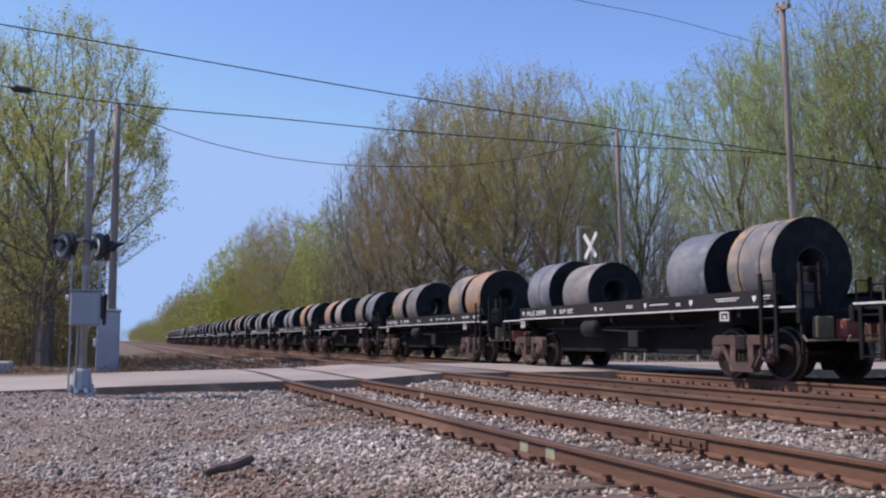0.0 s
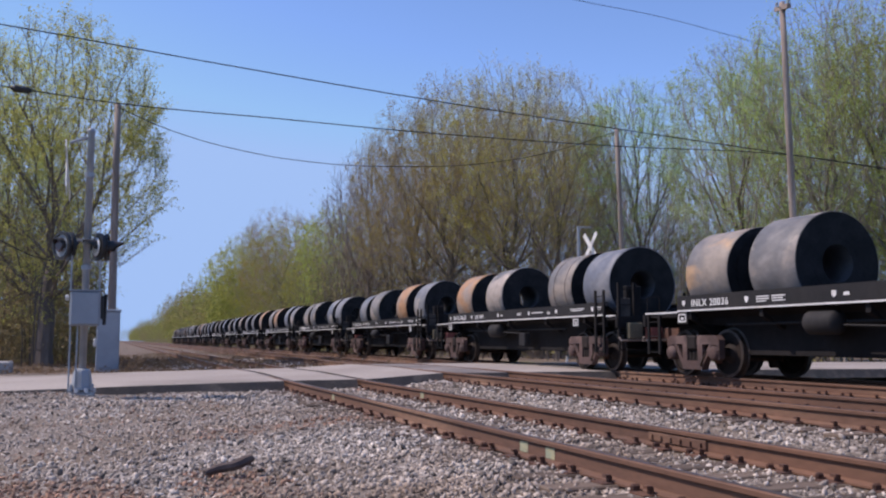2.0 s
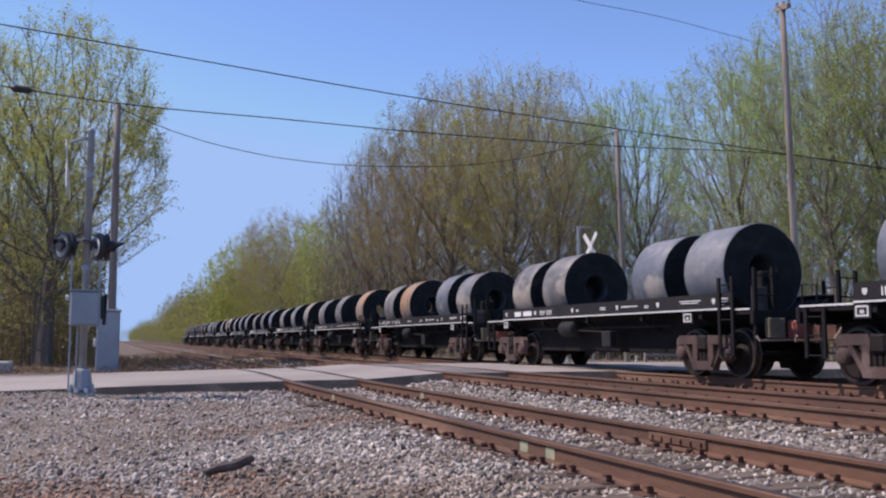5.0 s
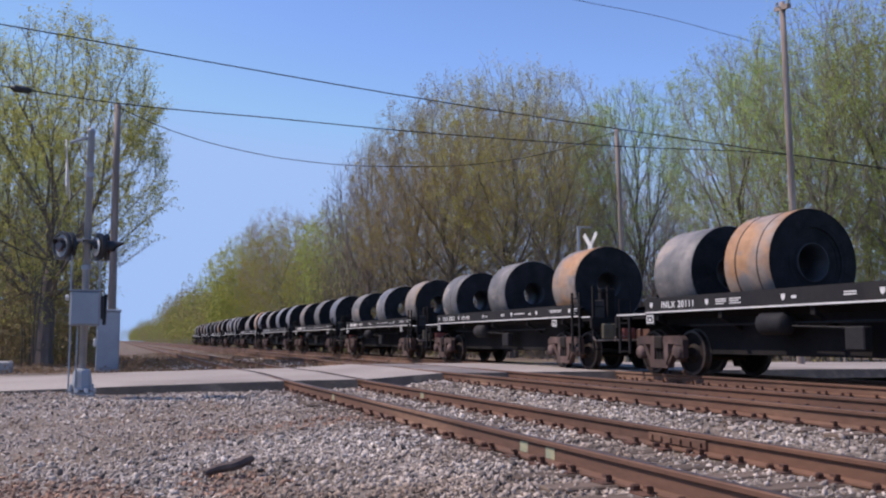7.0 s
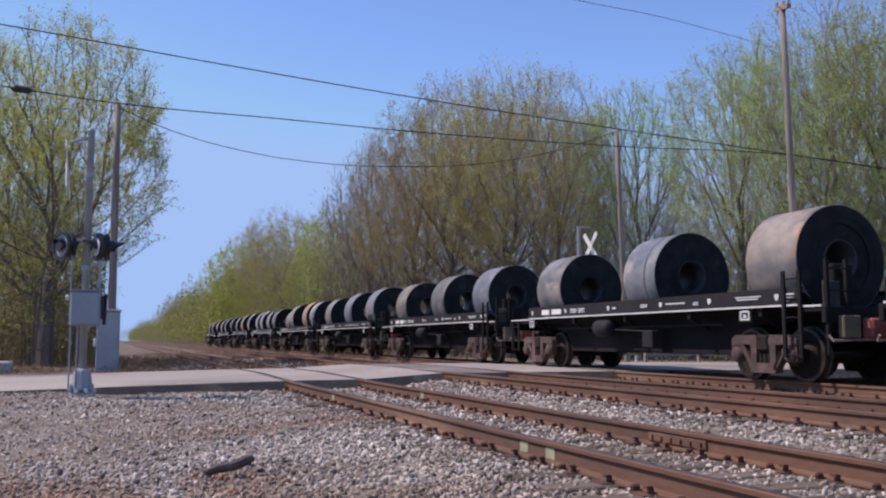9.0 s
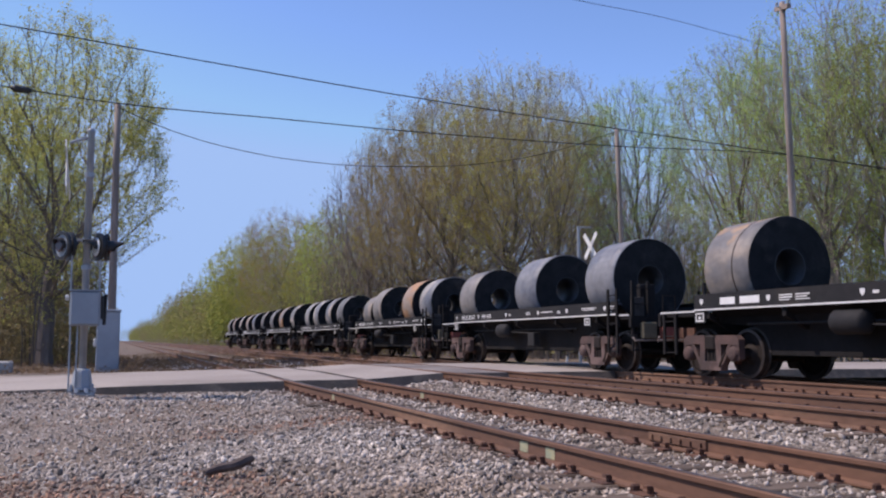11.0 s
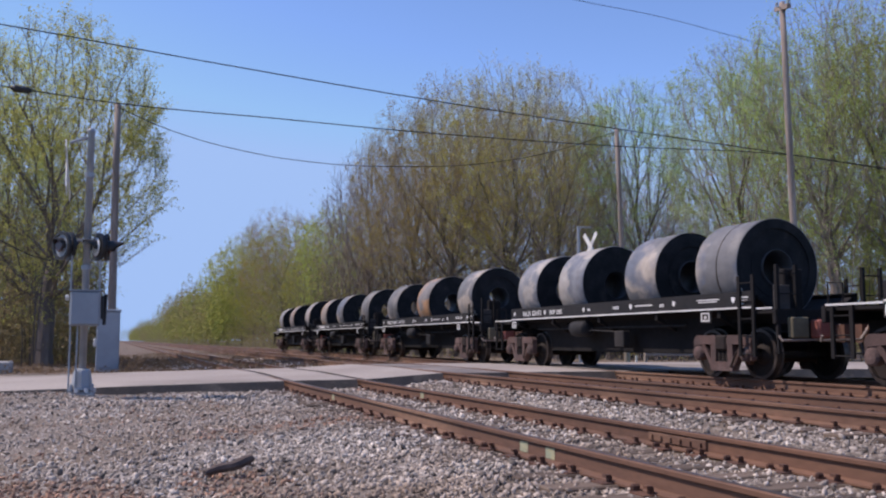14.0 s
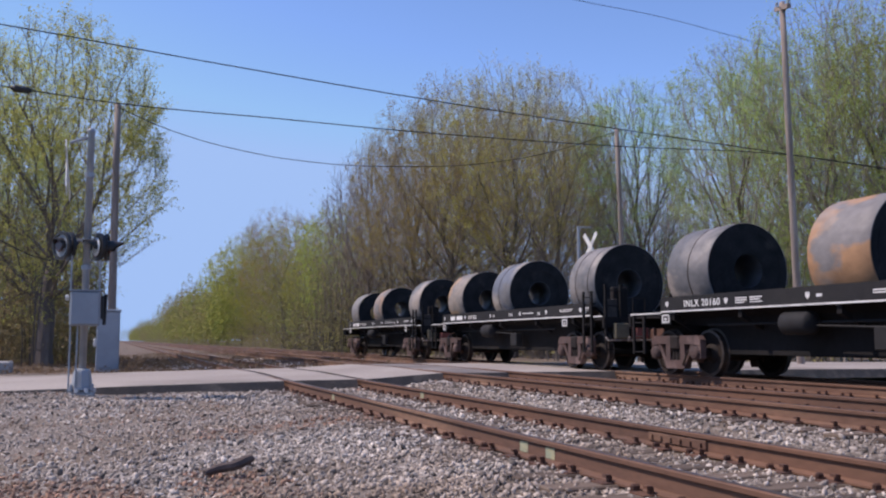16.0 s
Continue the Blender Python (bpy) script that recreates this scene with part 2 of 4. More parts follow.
def lathe(bm, profile, n=32, axis="x", closed=False):
    """Turns (along, radius) points round an axis."""
    rings = []
    for s, r in profile:
        ring = []
        for j in range(n):
            t = 2 * math.pi * j / n
            u, v = r * math.cos(t), r * math.sin(t)
            ring.append(bm.verts.new({"x": (s, u, v), "y": (u, s, v), "z": (u, v, s)}[axis]))
        rings.append(ring)
    pairs = list(zip(rings, rings[1:])) + ([(rings[-1], rings[0])] if closed else [])
    for r, s in pairs:
        for j in range(n):
            bm.faces.new((r[j], r[(j + 1) % n], s[(j + 1) % n], s[j]))
    if not closed:
        bm.faces.new(rings[0][::-1])
        bm.faces.new(rings[-1])
    bmesh.ops.recalc_face_normals(bm, faces=bm.faces)
    return bm


def extrude(bm, outline, lo, hi, axis="x"):
    """A plate: an outline in the two other axes, from lo to hi along the axis."""
    def at(p, s):
        return {"x": (s, p[0], p[1]), "y": (p[0], s, p[1]), "z": (p[0], p[1], s)}[axis]
    a, b = [bm.verts.new(at(p, lo)) for p in outline], [bm.verts.new(at(p, hi)) for p in outline]
    n = len(outline)
    fs = [bm.faces.new(a), bm.faces.new(b[::-1])] + [bm.faces.new((a[i], b[i], b[(i + 1) % n], a[(i + 1) % n])) for i in range(n)]
    bmesh.ops.recalc_face_normals(bm, faces=fs)
    return bm


def arrays(name, verts, faces, material, parent=None, smooth=False):
    me = bpy.data.meshes.new(name)
    me.from_pydata(verts, [], faces)
    me.materials.append(material)
    if smooth:
        me.polygons.foreach_set("use_smooth", [True] * len(me.polygons))
    me.update()
    ob = new(name, me)
    if parent:
        ob.parent = parent
    return ob


def empty(name, m, label, category, group=""):
    ob = new(name)
    ob.empty_display_size = 0.2
    ob.matrix_basis = m
    return tagged(ob, label, category, group)


B = bmesh.new

# ------------------------------------------------------------------ plan
ROAD0, ROAD1 = 18.6, 26.8              # the road runs along x between these y
TRACKS = ((4.10, -0.11), (7.55, 0.025), (11.75, 0.0))   # centre, height of the rail's top


def lerp_table(v, table):
    for (a, p), (b, q) in zip(table, table[1:]):
        if v <= b:
            return p if v <= a else p + (q - p) * (v - a) / (b - a)
    return table[-1][1]


def bed(x, y):
    """Height of the ground."""
    z = lerp_table(x, ((-30, -0.6), (-6, -0.55), (-1.5, -0.50), (1.5, -0.42), (2.7, -0.31), (5.5, -0.30), (6.2, -0.18), (13.2, -0.20), (14.6, -0.45), (60, -0.55), (300, -0.6)))
    near = max(0.0, min(1.0, (y - 9.0) / 8.0))
    if x < 2.7:
        z = z + (lerp_table(x, ((-1.2, -0.25), (0.2, -0.32), (2.7, -0.31))) - z) * near * (1.0 if y < 30 else max(0.0, 1 - (y - 30) / 30))
    return z + 0.035 * noise.noise((x * 0.9, y * 0.9, 0.3)) * (1 if x < 2.5 or x > 14 else 0.25)


def road_z(x):
    return lerp_table(x, ((-60, -0.75), (-20, -0.55), (-2.5, -0.24), (2.5, -0.125), (4.95, -0.105), (6.75, 0.0), (13.3, -0.01), (18, -0.03), (60, -0.35)))


def ground():
    xs = sorted({*(-1400, -600, -250, -120, -60, -30), *[-20 + 0.5 * i for i in range(84)], *(24, 28, 34, 42, 55, 75, 110, 200, 400, 800, 1500)})
    ys = sorted({*(-1200, -500, -200, -80, -30, -10, -4), *[0.5 * i for i in range(80)], *(42, 45, 50, 56, 64, 75, 90, 110, 140, 180, 240, 330, 480, 700, 1100, 2000, 3500)})
    vs, fs = [], []
    for y in ys:
        for x in xs:
            z = bed(x, y)
            if ROAD0 - 0.2 < y < ROAD1 + 0.2:
                z = min(z, road_z(x) - 0.06)
            vs.append((x, y, z))
    n = len(xs)
    for j in range(len(ys) - 1):
        for i in range(n - 1):
            fs.append((j * n + i, j * n + i + 1, (j + 1) * n + i + 1, (j + 1) * n + i))
    ob = arrays("ground", vs, fs, M["ground"], smooth=True)
    ob.data.materials.append(M["grass"])
    ob.data.materials.append(M["dirt"])
    for p in ob.data.polygons:
        c = p.center
        if c.x > 14.8 or c.x < -7 or (c.x < 0.5 and c.y > 29):
            p.material_index = 1
        if c.y > 27 and c.x < 14.8 or c.x > 21 and c.y > 38 or c.x < -1.5 and c.y > 31:
            p.material_index = 2
        if c.x > 8.4 and c.x < 14.8 and c.y < 19:
            p.material_index = 2
    return tagged(ob, "grey gravel and rough spring grass beside the tracks", "ground", kind="structure")


def road():
    root = empty("road", Matrix(), "pale worn asphalt road crossing the tracks", "road")
    root["kind"] = "structure"

    def slab(x0, x1, y0, y1, name, material, lift=0.0, n=6):
        bm = B()
        top, low = [], []
        for i in range(n + 1):
            x = x0 + (x1 - x0) * i / n
            jig = [0.12 * noise.noise((x * 0.7, s, 2.0)) for s in (1.0, 9.0)]
            row = [(x, y0 + jig[0], road_z(x) + lift), (x, (y0 + y1) / 2, road_z(x) + 0.03 + lift), (x, y1 + jig[1], road_z(x) + lift)]
            top.append([bm.verts.new(p) for p in row])
            low.append([bm.verts.new((row[0][0], row[0][1] - 0.12, row[0][2] - 0.22)), bm.verts.new((row[2][0], row[2][1] + 0.1, row[2][2] - 0.22))])
        for i in range(n):
            for j in range(2):
                bm.faces.new((top[i][j], top[i + 1][j], top[i + 1][j + 1], top[i][j + 1]))
            bm.faces.new((low[i][0], low[i + 1][0], top[i + 1][0], top[i][0]))
            bm.faces.new((top[i][2], top[i + 1][2], low[i + 1][1], low[i][1]))
        for i in (0, n):
            bm.faces.new((low[i][0], *top[i], low[i][1]))
        bmesh.ops.recalc_face_normals(bm, faces=bm.faces)
        ob = part(name, bm, material, root)
        # side faces get a darker colour, painted shade along the ragged road edge
        ob.data.materials.append(M["edge_shade_grey"])
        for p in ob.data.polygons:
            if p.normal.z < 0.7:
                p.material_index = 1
        return ob

    edges = [-60]
    for c, _ in TRACKS:
        for r in (c - 0.755, c + 0.755):
            edges += [r - 0.09, r + 0.09]
    edges.append(70)
    for i in range(0, len(edges), 2):
        a, b = edges[i], edges[i + 1]
        between = 0 < i < len(edges) - 2 and (b - a) < 1.6
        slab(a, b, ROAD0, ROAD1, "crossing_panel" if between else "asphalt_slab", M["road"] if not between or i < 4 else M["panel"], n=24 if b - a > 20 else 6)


RAIL = [(-0.07, -0.18), (0.07, -0.18), (0.07, -0.165), (0.012, -0.145), (0.010, -0.045), (0.036, -0.036), (0.037, -0.008), (0.028, 0.0),
        (-0.028, 0.0), (-0.037, -0.008), (-0.036, -0.036), (-0.010, -0.045), (-0.012, -0.145), (-0.07, -0.165)]


def track(i, x, z):
    root = empty("railway_track", pose(x, 0, z), "rusty railway track with timber ties in grey ballast", "railway track", "parallel tracks")
    root["kind"] = "structure"
    for side in (-1, 1):
        c = side * 0.755
        r = part("rail", extrude(B(), [(c + a, b) for a, b in RAIL], -30, 900, "y"), M["rail"], root, "rust brown steel rail")
        bm = B()
        box(bm, c - 0.024, c + 0.024, -30, 900, -0.002, 0.0025)
        part("running_face", bm, M["railtop"], r)
    rng = random.Random(11 + i)
    tb = box(B(), -1.3, 1.3, -0.115, 0.115, -0.36, -0.178, bevel=0.012)
    me = bpy.data.meshes.new("tie")
    tb.to_mesh(me)
    tb.free()
    me.materials.append(M["tie"])
    for y in [-8.36 + 0.52 * k for k in range(52)] + [27.2 + 0.52 * k for k in range(60)]:
        if y > 18.4 and y < 27:
            continue
        ob = new("tie", me)
        ob.parent = root
        ob.matrix_basis = pose(rng.uniform(-0.05, 0.05), y + rng.uniform(-0.03, 0.03), rng.uniform(-0.012, 0.004), 0, 0, rng.uniform(-1.2, 1.2))
        # plates, spikes and rail anchors of this tie
        if y < 18.4:
            for side in (-1, 1):
                c = side * 0.755
                bm = B()
                box(bm, c - 0.17, c + 0.17, y - 0.09, y + 0.09, -0.186, -0.168)
                for s in (-1, 1):
                    box(bm, c + s * 0.085 - 0.015, c + s * 0.085 + 0.015, y - 0.05, y - 0.02, -0.175, -0.125)
                    box(bm, c + s * 0.095 - 0.03, c + s * 0.095 + 0.012, y - 0.06, y - 0.01, -0.135, -0.115)
                    if rng.random() < 0.8:
                        box(bm, c + s * 0.10 - 0.04, c + s * 0.10 + 0.03, y + 0.10, y + 0.135, -0.205, -0.125, bevel=0.012)
                part("tie_plate", bm, M["iron"], root)
    if i == 0:
        for side, y0 in ((-1, 7.12), (-1, 6.62), (-1, 14.4), (1, 14.4)):
            bm = B()
            box(bm, side * 0.755 - 0.0145, side * 0.755 - 0.0115, y0, y0 + 0.16, -0.14, -0.05)
            part("paint_mark", bm, M["paintmark"], root, "faded yellow green paint on the rail web")
        for side, y0 in ((1, 7.15),):
            bm = B()
            for s in (-1, 1):
                box(bm, side * 0.755 + s * 0.022 - 0.012, side * 0.755 + s * 0.022 + 0.012, y0 - 0.45, y0 + 0.45, -0.135, -0.055, bevel=0.006)
                for k in range(6):
                    yy = y0 - 0.38 + k * 0.152
                    box(bm, side * 0.755 + s * 0.042 - 0.012, side * 0.755 + s * 0.042 + 0.012, yy - 0.017, yy + 0.017, -0.112, -0.078)
            part("joint_bar", bm, M["rail"], root)


def stones():
    """Loose ballast, real stones where the ground is near."""
    rng = np.random.default_rng(5)
    base, tri = [], None
    for k in range(7):
        bm = B()
        bmesh.ops.create_icosphere(bm, subdivisions=1, radius=0.5)
        v = np.array([p.co[:] for p in bm.verts])
        tri = np.array([[q.index for q in f.verts] for f in bm.faces])
        bm.free()
        u = rng.normal(size=(9, 3))
        u /= np.linalg.norm(u, axis=1)[:, None]
        for d in u:
            s = v @ d
            cut = rng.uniform(0.16, 0.36)
            v = v - np.outer(np.maximum(s - cut, 0), d)
        base.append(v * np.array([1.45, 1.0, 0.7]) * rng.uniform(0.8, 1.25, 3))
    groups = {"ballast_stones": [], "rusty_gravel": []}

    def scatter(count, x0, x1, y0, y1, smin, smax, keep=lambda x, y: True):
        for _ in range(count):
            x, y = rng.uniform(x0, x1), rng.uniform(y0, y1)
            if not keep(x, y):
                continue
            # towards the road the stones thin out into brown soil
            soil = min(1.0, max(0.0, (y - 9.5) / 3.0)) * min(1.0, max(0.0, (1.9 - x) / 1.2)) + 0.5 * noise.noise((x * 0.8, y * 0.35, 1.5))
            if rng.random() < 0.12 * soil:
                continue
            if x < 0.6 and rng.random() < 0.22 - 0.04 * x - 0.35 * noise.noise((x * 0.6, y * 0.6, 7.0)):
                continue
            s = (smin + (smax - smin) * rng.random() ** 2) * (1 - 0.15 * min(1.0, max(0.0, soil)))
            z = bed(x, y) + s * rng.uniform(-0.1, 0.28)
            red = noise.noise((x * 0.9, y * 0.9, 4.0)) * 1.6 + 0.5 * rng.random() > (y - 8.3) * 0.8 + (x + 0.35) * 1.3 or noise.noise((x * 0.55, y * 0.4, 9.0)) * 1.5 + 0.55 * rng.random() > 1.2 or rng.random() < 0.16 * soil
            groups["rusty_gravel" if red else "ballast_stones"].append((x, y, z, s))
    def seen(x, y):
        u = (x * 0.941 - y * 0.339) / max(0.1, x * 0.339 + y * 0.941)
        return -0.56 < u < 0.56
    free = lambda x, y: seen(x, y) and not any(abs(abs(x - c) - 0.755) < 0.085 for c, _ in TRACKS)
    scatter(27000, -3.2, 3.3, 4.2, 9.0, 0.014, 0.066, free)
    scatter(14000, -4.0, 3.4, 9.0, 13.5, 0.018, 0.07, free)
    scatter(7000, -3.5, 3.3, 13.5, 18.3, 0.025, 0.085, free)
    scatter(8500, 3.3, 6.6, 2.5, 12.0, 0.025, 0.075, free)
    scatter(5000, 3.3, 6.6, 12.0, 18.4, 0.03, 0.085, free)
    scatter(2600, 6.6, 8.6, 5.0, 18.4, 0.03, 0.075, free)
    scatter(2500, 0.8, 10.5, 27.0, 45.0, 0.06, 0.13)
    for name, items in groups.items():
        n = len(items)
        a = np.array(items)
        q = rng.normal(size=(n, 4))
        q /= np.linalg.norm(q, axis=1)[:, None]
        w, x, y, z = q.T
        R = np.stack([1 - 2 * (y * y + z * z), 2 * (x * y - z * w), 2 * (x * z + y * w), 2 * (x * y + z * w), 1 - 2 * (x * x + z * z), 2 * (y * z - x * w),
                      2 * (x * z - y * w), 2 * (y * z + x * w), 1 - 2 * (x * x + y * y)], axis=1).reshape(n, 3, 3)
        bb = np.array(base)[rng.integers(0, 7, n)]
        V = np.einsum("nij,nkj->nki", R, bb) * a[:, 3][:, None, None] + a[:, None, :3]
        nv = bb.shape[1]
        Fc = tri[None] + (np.arange(n) * nv)[:, None, None]
        me = bpy.data.meshes.new(name)
        me.vertices.add(n * nv)
        me.vertices.foreach_set("co", V.ravel())
        nf = n * len(tri)
        me.loops.add(nf * 3)
        me.loops.foreach_set("vertex_index", Fc.ravel().astype(np.int32))
        me.polygons.add(nf)
        me.polygons.foreach_set("loop_start", np.arange(nf, dtype=np.int32) * 3)
        me.update(calc_edges=True)
        me.materials.append(M["stone"] if name == "ballast_stones" else M["rusty_stone"])
        tagged(new(name, me), "loose angular grey ballast stones" if name == "ballast_stones" else "rusty brown gravel patch", "gravel", kind="stuff")


# ------------------------------------------------------------------ train
SPEED, PITCH_M, TAIL, TX = 10.4, 13.35, 43.0 + 16 * 10.4 - 4.75, TRACKS[2][0]
WHEEL_R = 0.457


def sideframe(side):
    """Cast truck side frame with two windows, pedestals and a spring nest; y along the track."""
    bm = B()
    x0, x1 = side * 0.98, side * 1.12
    lo, hi = min(x0, x1), max(x0, x1)
    extrude(bm, [(-0.98, 0.60), (-0.98, 0.72), (-0.86, 0.80), (-0.20, 0.80), (-0.20, 0.74), (0.20, 0.74), (0.20, 0.80), (0.86, 0.80), (0.98, 0.72), (0.98, 0.60), (0.60, 0.63), (-0.60, 0.63)], lo, hi)
    extrude(bm, [(-0.36, 0.14), (0.36, 0.14), (0.40, 0.21), (0.33, 0.31), (-0.33, 0.31), (-0.40, 0.21)], lo - 0.004, hi + 0.004)
    for s in (-1, 1):
        # column beside the springs, diagonal to the pedestal, jaws of the pedestal
        extrude(bm, [(s * 0.38, 0.29), (s * 0.21, 0.29), (s * 0.19, 0.65), (s * 0.37, 0.65)], lo + 0.003, hi - 0.003)
        extrude(bm, [(s * 0.40, 0.20), (s * 0.36, 0.30), (s * 0.62, 0.645), (s * 0.73, 0.625)], lo + 0.012, hi - 0.012)
        extrude(bm, [(s * 0.98, 0.61), (s * 0.98, 0.36), (s * 0.92, 0.33), (s * 0.90, 0.61)], lo + 0.006, hi - 0.006)
        extrude(bm, [(s * 0.61, 0.62), (s * 0.69, 0.62), (s * 0.69, 0.42), (s * 0.64, 0.42)], lo + 0.006, hi - 0.006)
        extrude(bm, [(s * 0.66, 0.56), (s * 0.92, 0.56), (s * 0.92, 0.625), (s * 0.66, 0.625)], lo + 0.02, hi - 0.02)
    for v in bm.verts:
        v.co.y *= 0.86
    return bm


def truck(car, y):
    root = new("truck")
    root.parent = car
    root.matrix_basis = pose(0, y, 0)
    tagged(root, "rust brown cast steel truck")
    for side in (-1, 1):
        f = part("side_frame", sideframe(side), M["truckiron"], root)
        bm = B()
        for k in (-0.11, 0.0, 0.11):
            lathe_pts = [(0.30 + 0.02 * j, 0.055 if j % 2 else 0.042) for j in range(13)]
            sub = B()
            lathe(sub, lathe_pts, 10, "z")
            for v in sub.verts:
                v.co += Vector((side * 1.05, k, 0))
            me = bpy.data.meshes.new("tmp")
            sub.to_mesh(me)
            sub.free()
            bm.from_mesh(me)
            bpy.data.meshes.remove(me)
        part("spring_nest", bm, M["wheel"], root)
        for s in (-1, 1):
            bm = lathe(B(), [(side * 1.00, 0.14), (side * 1.13, 0.14), (side * 1.17, 0.11), (side * 1.19, 0.05)], 14)
            for v in bm.verts:
                v.co += Vector((0, s * 0.69, WHEEL_R))
            part("bearing_cap", bm, M["truckiron"], root)
    bm = box(B(), -1.15, 1.15, -0.155, 0.155, 0.52, 0.80, bevel=0.03)
    part("bolster", bm, M["wheel"], root, "dark bolster across the truck")
    for side in (-1, 1):
        bm = tube(B(), [(side * 1.15, -0.30, 0.22), (side * 1.16, -0.50, 0.50)], 0.022, 6)
        part("brake_lever", bm, M["tread"], root, "worn pale brake lever")
    for s in (-1, 1):
        bm = box(B(), -0.75, 0.75, s * 0.36 - 0.04, s * 0.36 + 0.04, 0.30, 0.40, bevel=0.015)
        for e in (-0.755, 0.755):
            box(bm, e - 0.06, e + 0.06, s * 0.36 - 0.05 if s > 0 else s * 0.43 - 0.01, s * 0.43 + 0.01 if s > 0 else s * 0.36 + 0.05, 0.26, 0.50)
        part("brake_beam", bm, M["iron"], root)
        ws = new("wheelset")
        ws.parent = root
        ws.matrix_basis = pose(0, s * 0.69, WHEEL_R)
        for e in (-1, 1):
            bm = B()
            a = e * 0.70
            prof = [(a - e * 0.035, 0.49), (a - e * 0.01, 0.49), (a, 0.462), (a + e * 0.10, 0.455), (a + e * 0.105, 0.40), (a + e * 0.055, 0.385), (a + e * 0.035, 0.20), (a + e * 0.10, 0.14), (a + e * 0.12, 0.10),
                    (a - e * 0.05, 0.10), (a - e * 0.04, 0.16), (a + e * 0.01, 0.22), (a - e * 0.01, 0.385), (a - e * 0.035, 0.41)]
            lathe(bm, prof, 28, closed=True)
            w = part("wheel", bm, M["wheel"], ws)
            w.data.materials.append(M["tread"])
            for p in w.data.polygons:
                if math.hypot(p.center.y, p.center.z) > 0.42:
                    p.material_index = 1
        part("axle", lathe(B(), [(-1.15, 0.07), (-0.85, 0.08), (-0.6, 0.085), (0.6, 0.085), (0.85, 0.08), (1.15, 0.07)], 12), M["wheel"], ws)
    return root


def coil_car():
    car = empty("coil_car", Matrix(), "black steel coil flat car with white stencilled side sill", "railway car", "cars of the train")
    for side in (-1, 1):
        bm = B()
        o = side
        extrude(bm, [(o * 1.20, 1.27), (o * 1.08, 1.27), (o * 1.08, 1.29), (o * 1.185, 1.29), (o * 1.185, 1.555), (o * 1.06, 1.555), (o * 1.06, 1.58), (o * 1.20, 1.58)], -5.5, 4.85, "y")
        s = part("side_sill", bm, M["sill"], car)
        bm = box(B(), o * 1.20 if o > 0 else -1.206, 1.206 if o > 0 else -1.20, -5.5, 4.85, 1.27, 1.300)
        part("stripe", bm, M["white"], s, "white stripe")
        # ribs along the sill's inner face, seen above the trough
        for k in range(9):
            y0 = -5.2 + 1.2 * k
            part("stake_pocket", box(B(), min(o * 1.085, o * 1.18), max(o * 1.085, o * 1.18), y0 - 0.05, y0 + 0.05, 1.30, 1.552), M["sill"], s)
        if side < 0:
            # stencils that cannot be read, and load marks
            for y0, y1, z0, h in ((2.45, 2.13, 1.455, 0.022), (2.45, 2.13, 1.415, 0.022), (2.45, 2.20, 1.375, 0.018), (2.05, 1.72, 1.455, 0.022), (2.05, 1.78, 1.415, 0.022), (2.05, 1.72, 1.375, 0.018),
                                  (0.42, 0.30, 1.40, 0.05), (-0.74, -1.0, 1.44, 0.022), (-0.74, -1.0, 1.40, 0.022), (-1.68, -2.35, 1.425, 0.028), (-2.62, -2.78, 1.42, 0.022), (-2.62, -2.78, 1.385, 0.022),
                                  (-3.9, -4.6, 1.455, 0.020), (-3.95, -4.52, 1.415, 0.020), (-5.12, -5.42, 1.46, 0.024), (-5.14, -5.40, 1.40, 0.024), (-5.12, -5.30, 1.35, 0.02)):
                part("stencil_bar", box(B(), -1.205, -1.201, y1, y0, z0, z0 + h), M["white"], s)
            for y0 in (4.62, 2.72, 0.62, -1.50, -3.13, -5.0):
                bm = extrude(B(), [(y0 - 0.05, 1.485), (y0 + 0.05, 1.485), (y0 + 0.05, 1.42), (y0, 1.37), (y0 - 0.05, 1.42)], -1.205, -1.201)
                part("load_mark", bm, M["white"], s)
        # placard plates under the sill, over the trucks
        for y0 in (4.72, -4.12):
            bm = box(B(), o * 1.16 - 0.012, o * 1.16 + 0.012, y0 - 0.17, y0 + 0.17, 1.03, 1.266)
            part("placard_holder", bm, M["sill"], car)
            bm = B()
            for yy, zz, ww, hh in ((y0, 1.06, 0.26, 0.03), (y0 - 0.115, 1.09, 0.03, 0.13), (y0 + 0.115, 1.09, 0.03, 0.13), (y0, 1.20, 0.2, 0.03), (y0, 1.11, 0.08, 0.05)):
                box(bm, o * 1.176 - 0.003, o * 1.176 + 0.003, yy - ww / 2, yy + ww / 2, zz, zz + hh)
            part("placard_outline", bm, M["white"], car)
    # the trough in which the coils lie
    bm = B()
    extrude(bm, [(-1.06, 1.50), (-1.06, 1.44), (-0.50, 1.02), (0.50, 1.02), (1.06, 1.44), (1.06, 1.50), (0.45, 1.085), (-0.45, 1.085)], -5.5, 4.85, "y")
    part("coil_trough", bm, M["black"], car)
    # fishbelly centre girder and side girders
    bm = B()
    extrude(bm, [(-6.0, 0.78), (-6.0, 1.02), (6.0, 1.02), (6.0, 0.78), (3.6, 0.74), (2.9, 0.42), (-2.9, 0.42), (-3.6, 0.74)], -0.36, 0.36)
    part("centre_girder", bm, M["black"], car)
    for o in (-1, 1):
        bm = B()
        extrude(bm, [(-4.8, 1.02), (-4.8, 1.26), (4.8, 1.26), (4.8, 1.02), (3.75, 0.98), (3.3, 0.44), (-3.3, 0.44), (-3.75, 0.98)], o * 0.66 - 0.02, o * 0.66 + 0.02)
        part("side_girder", bm, M["black"], car)
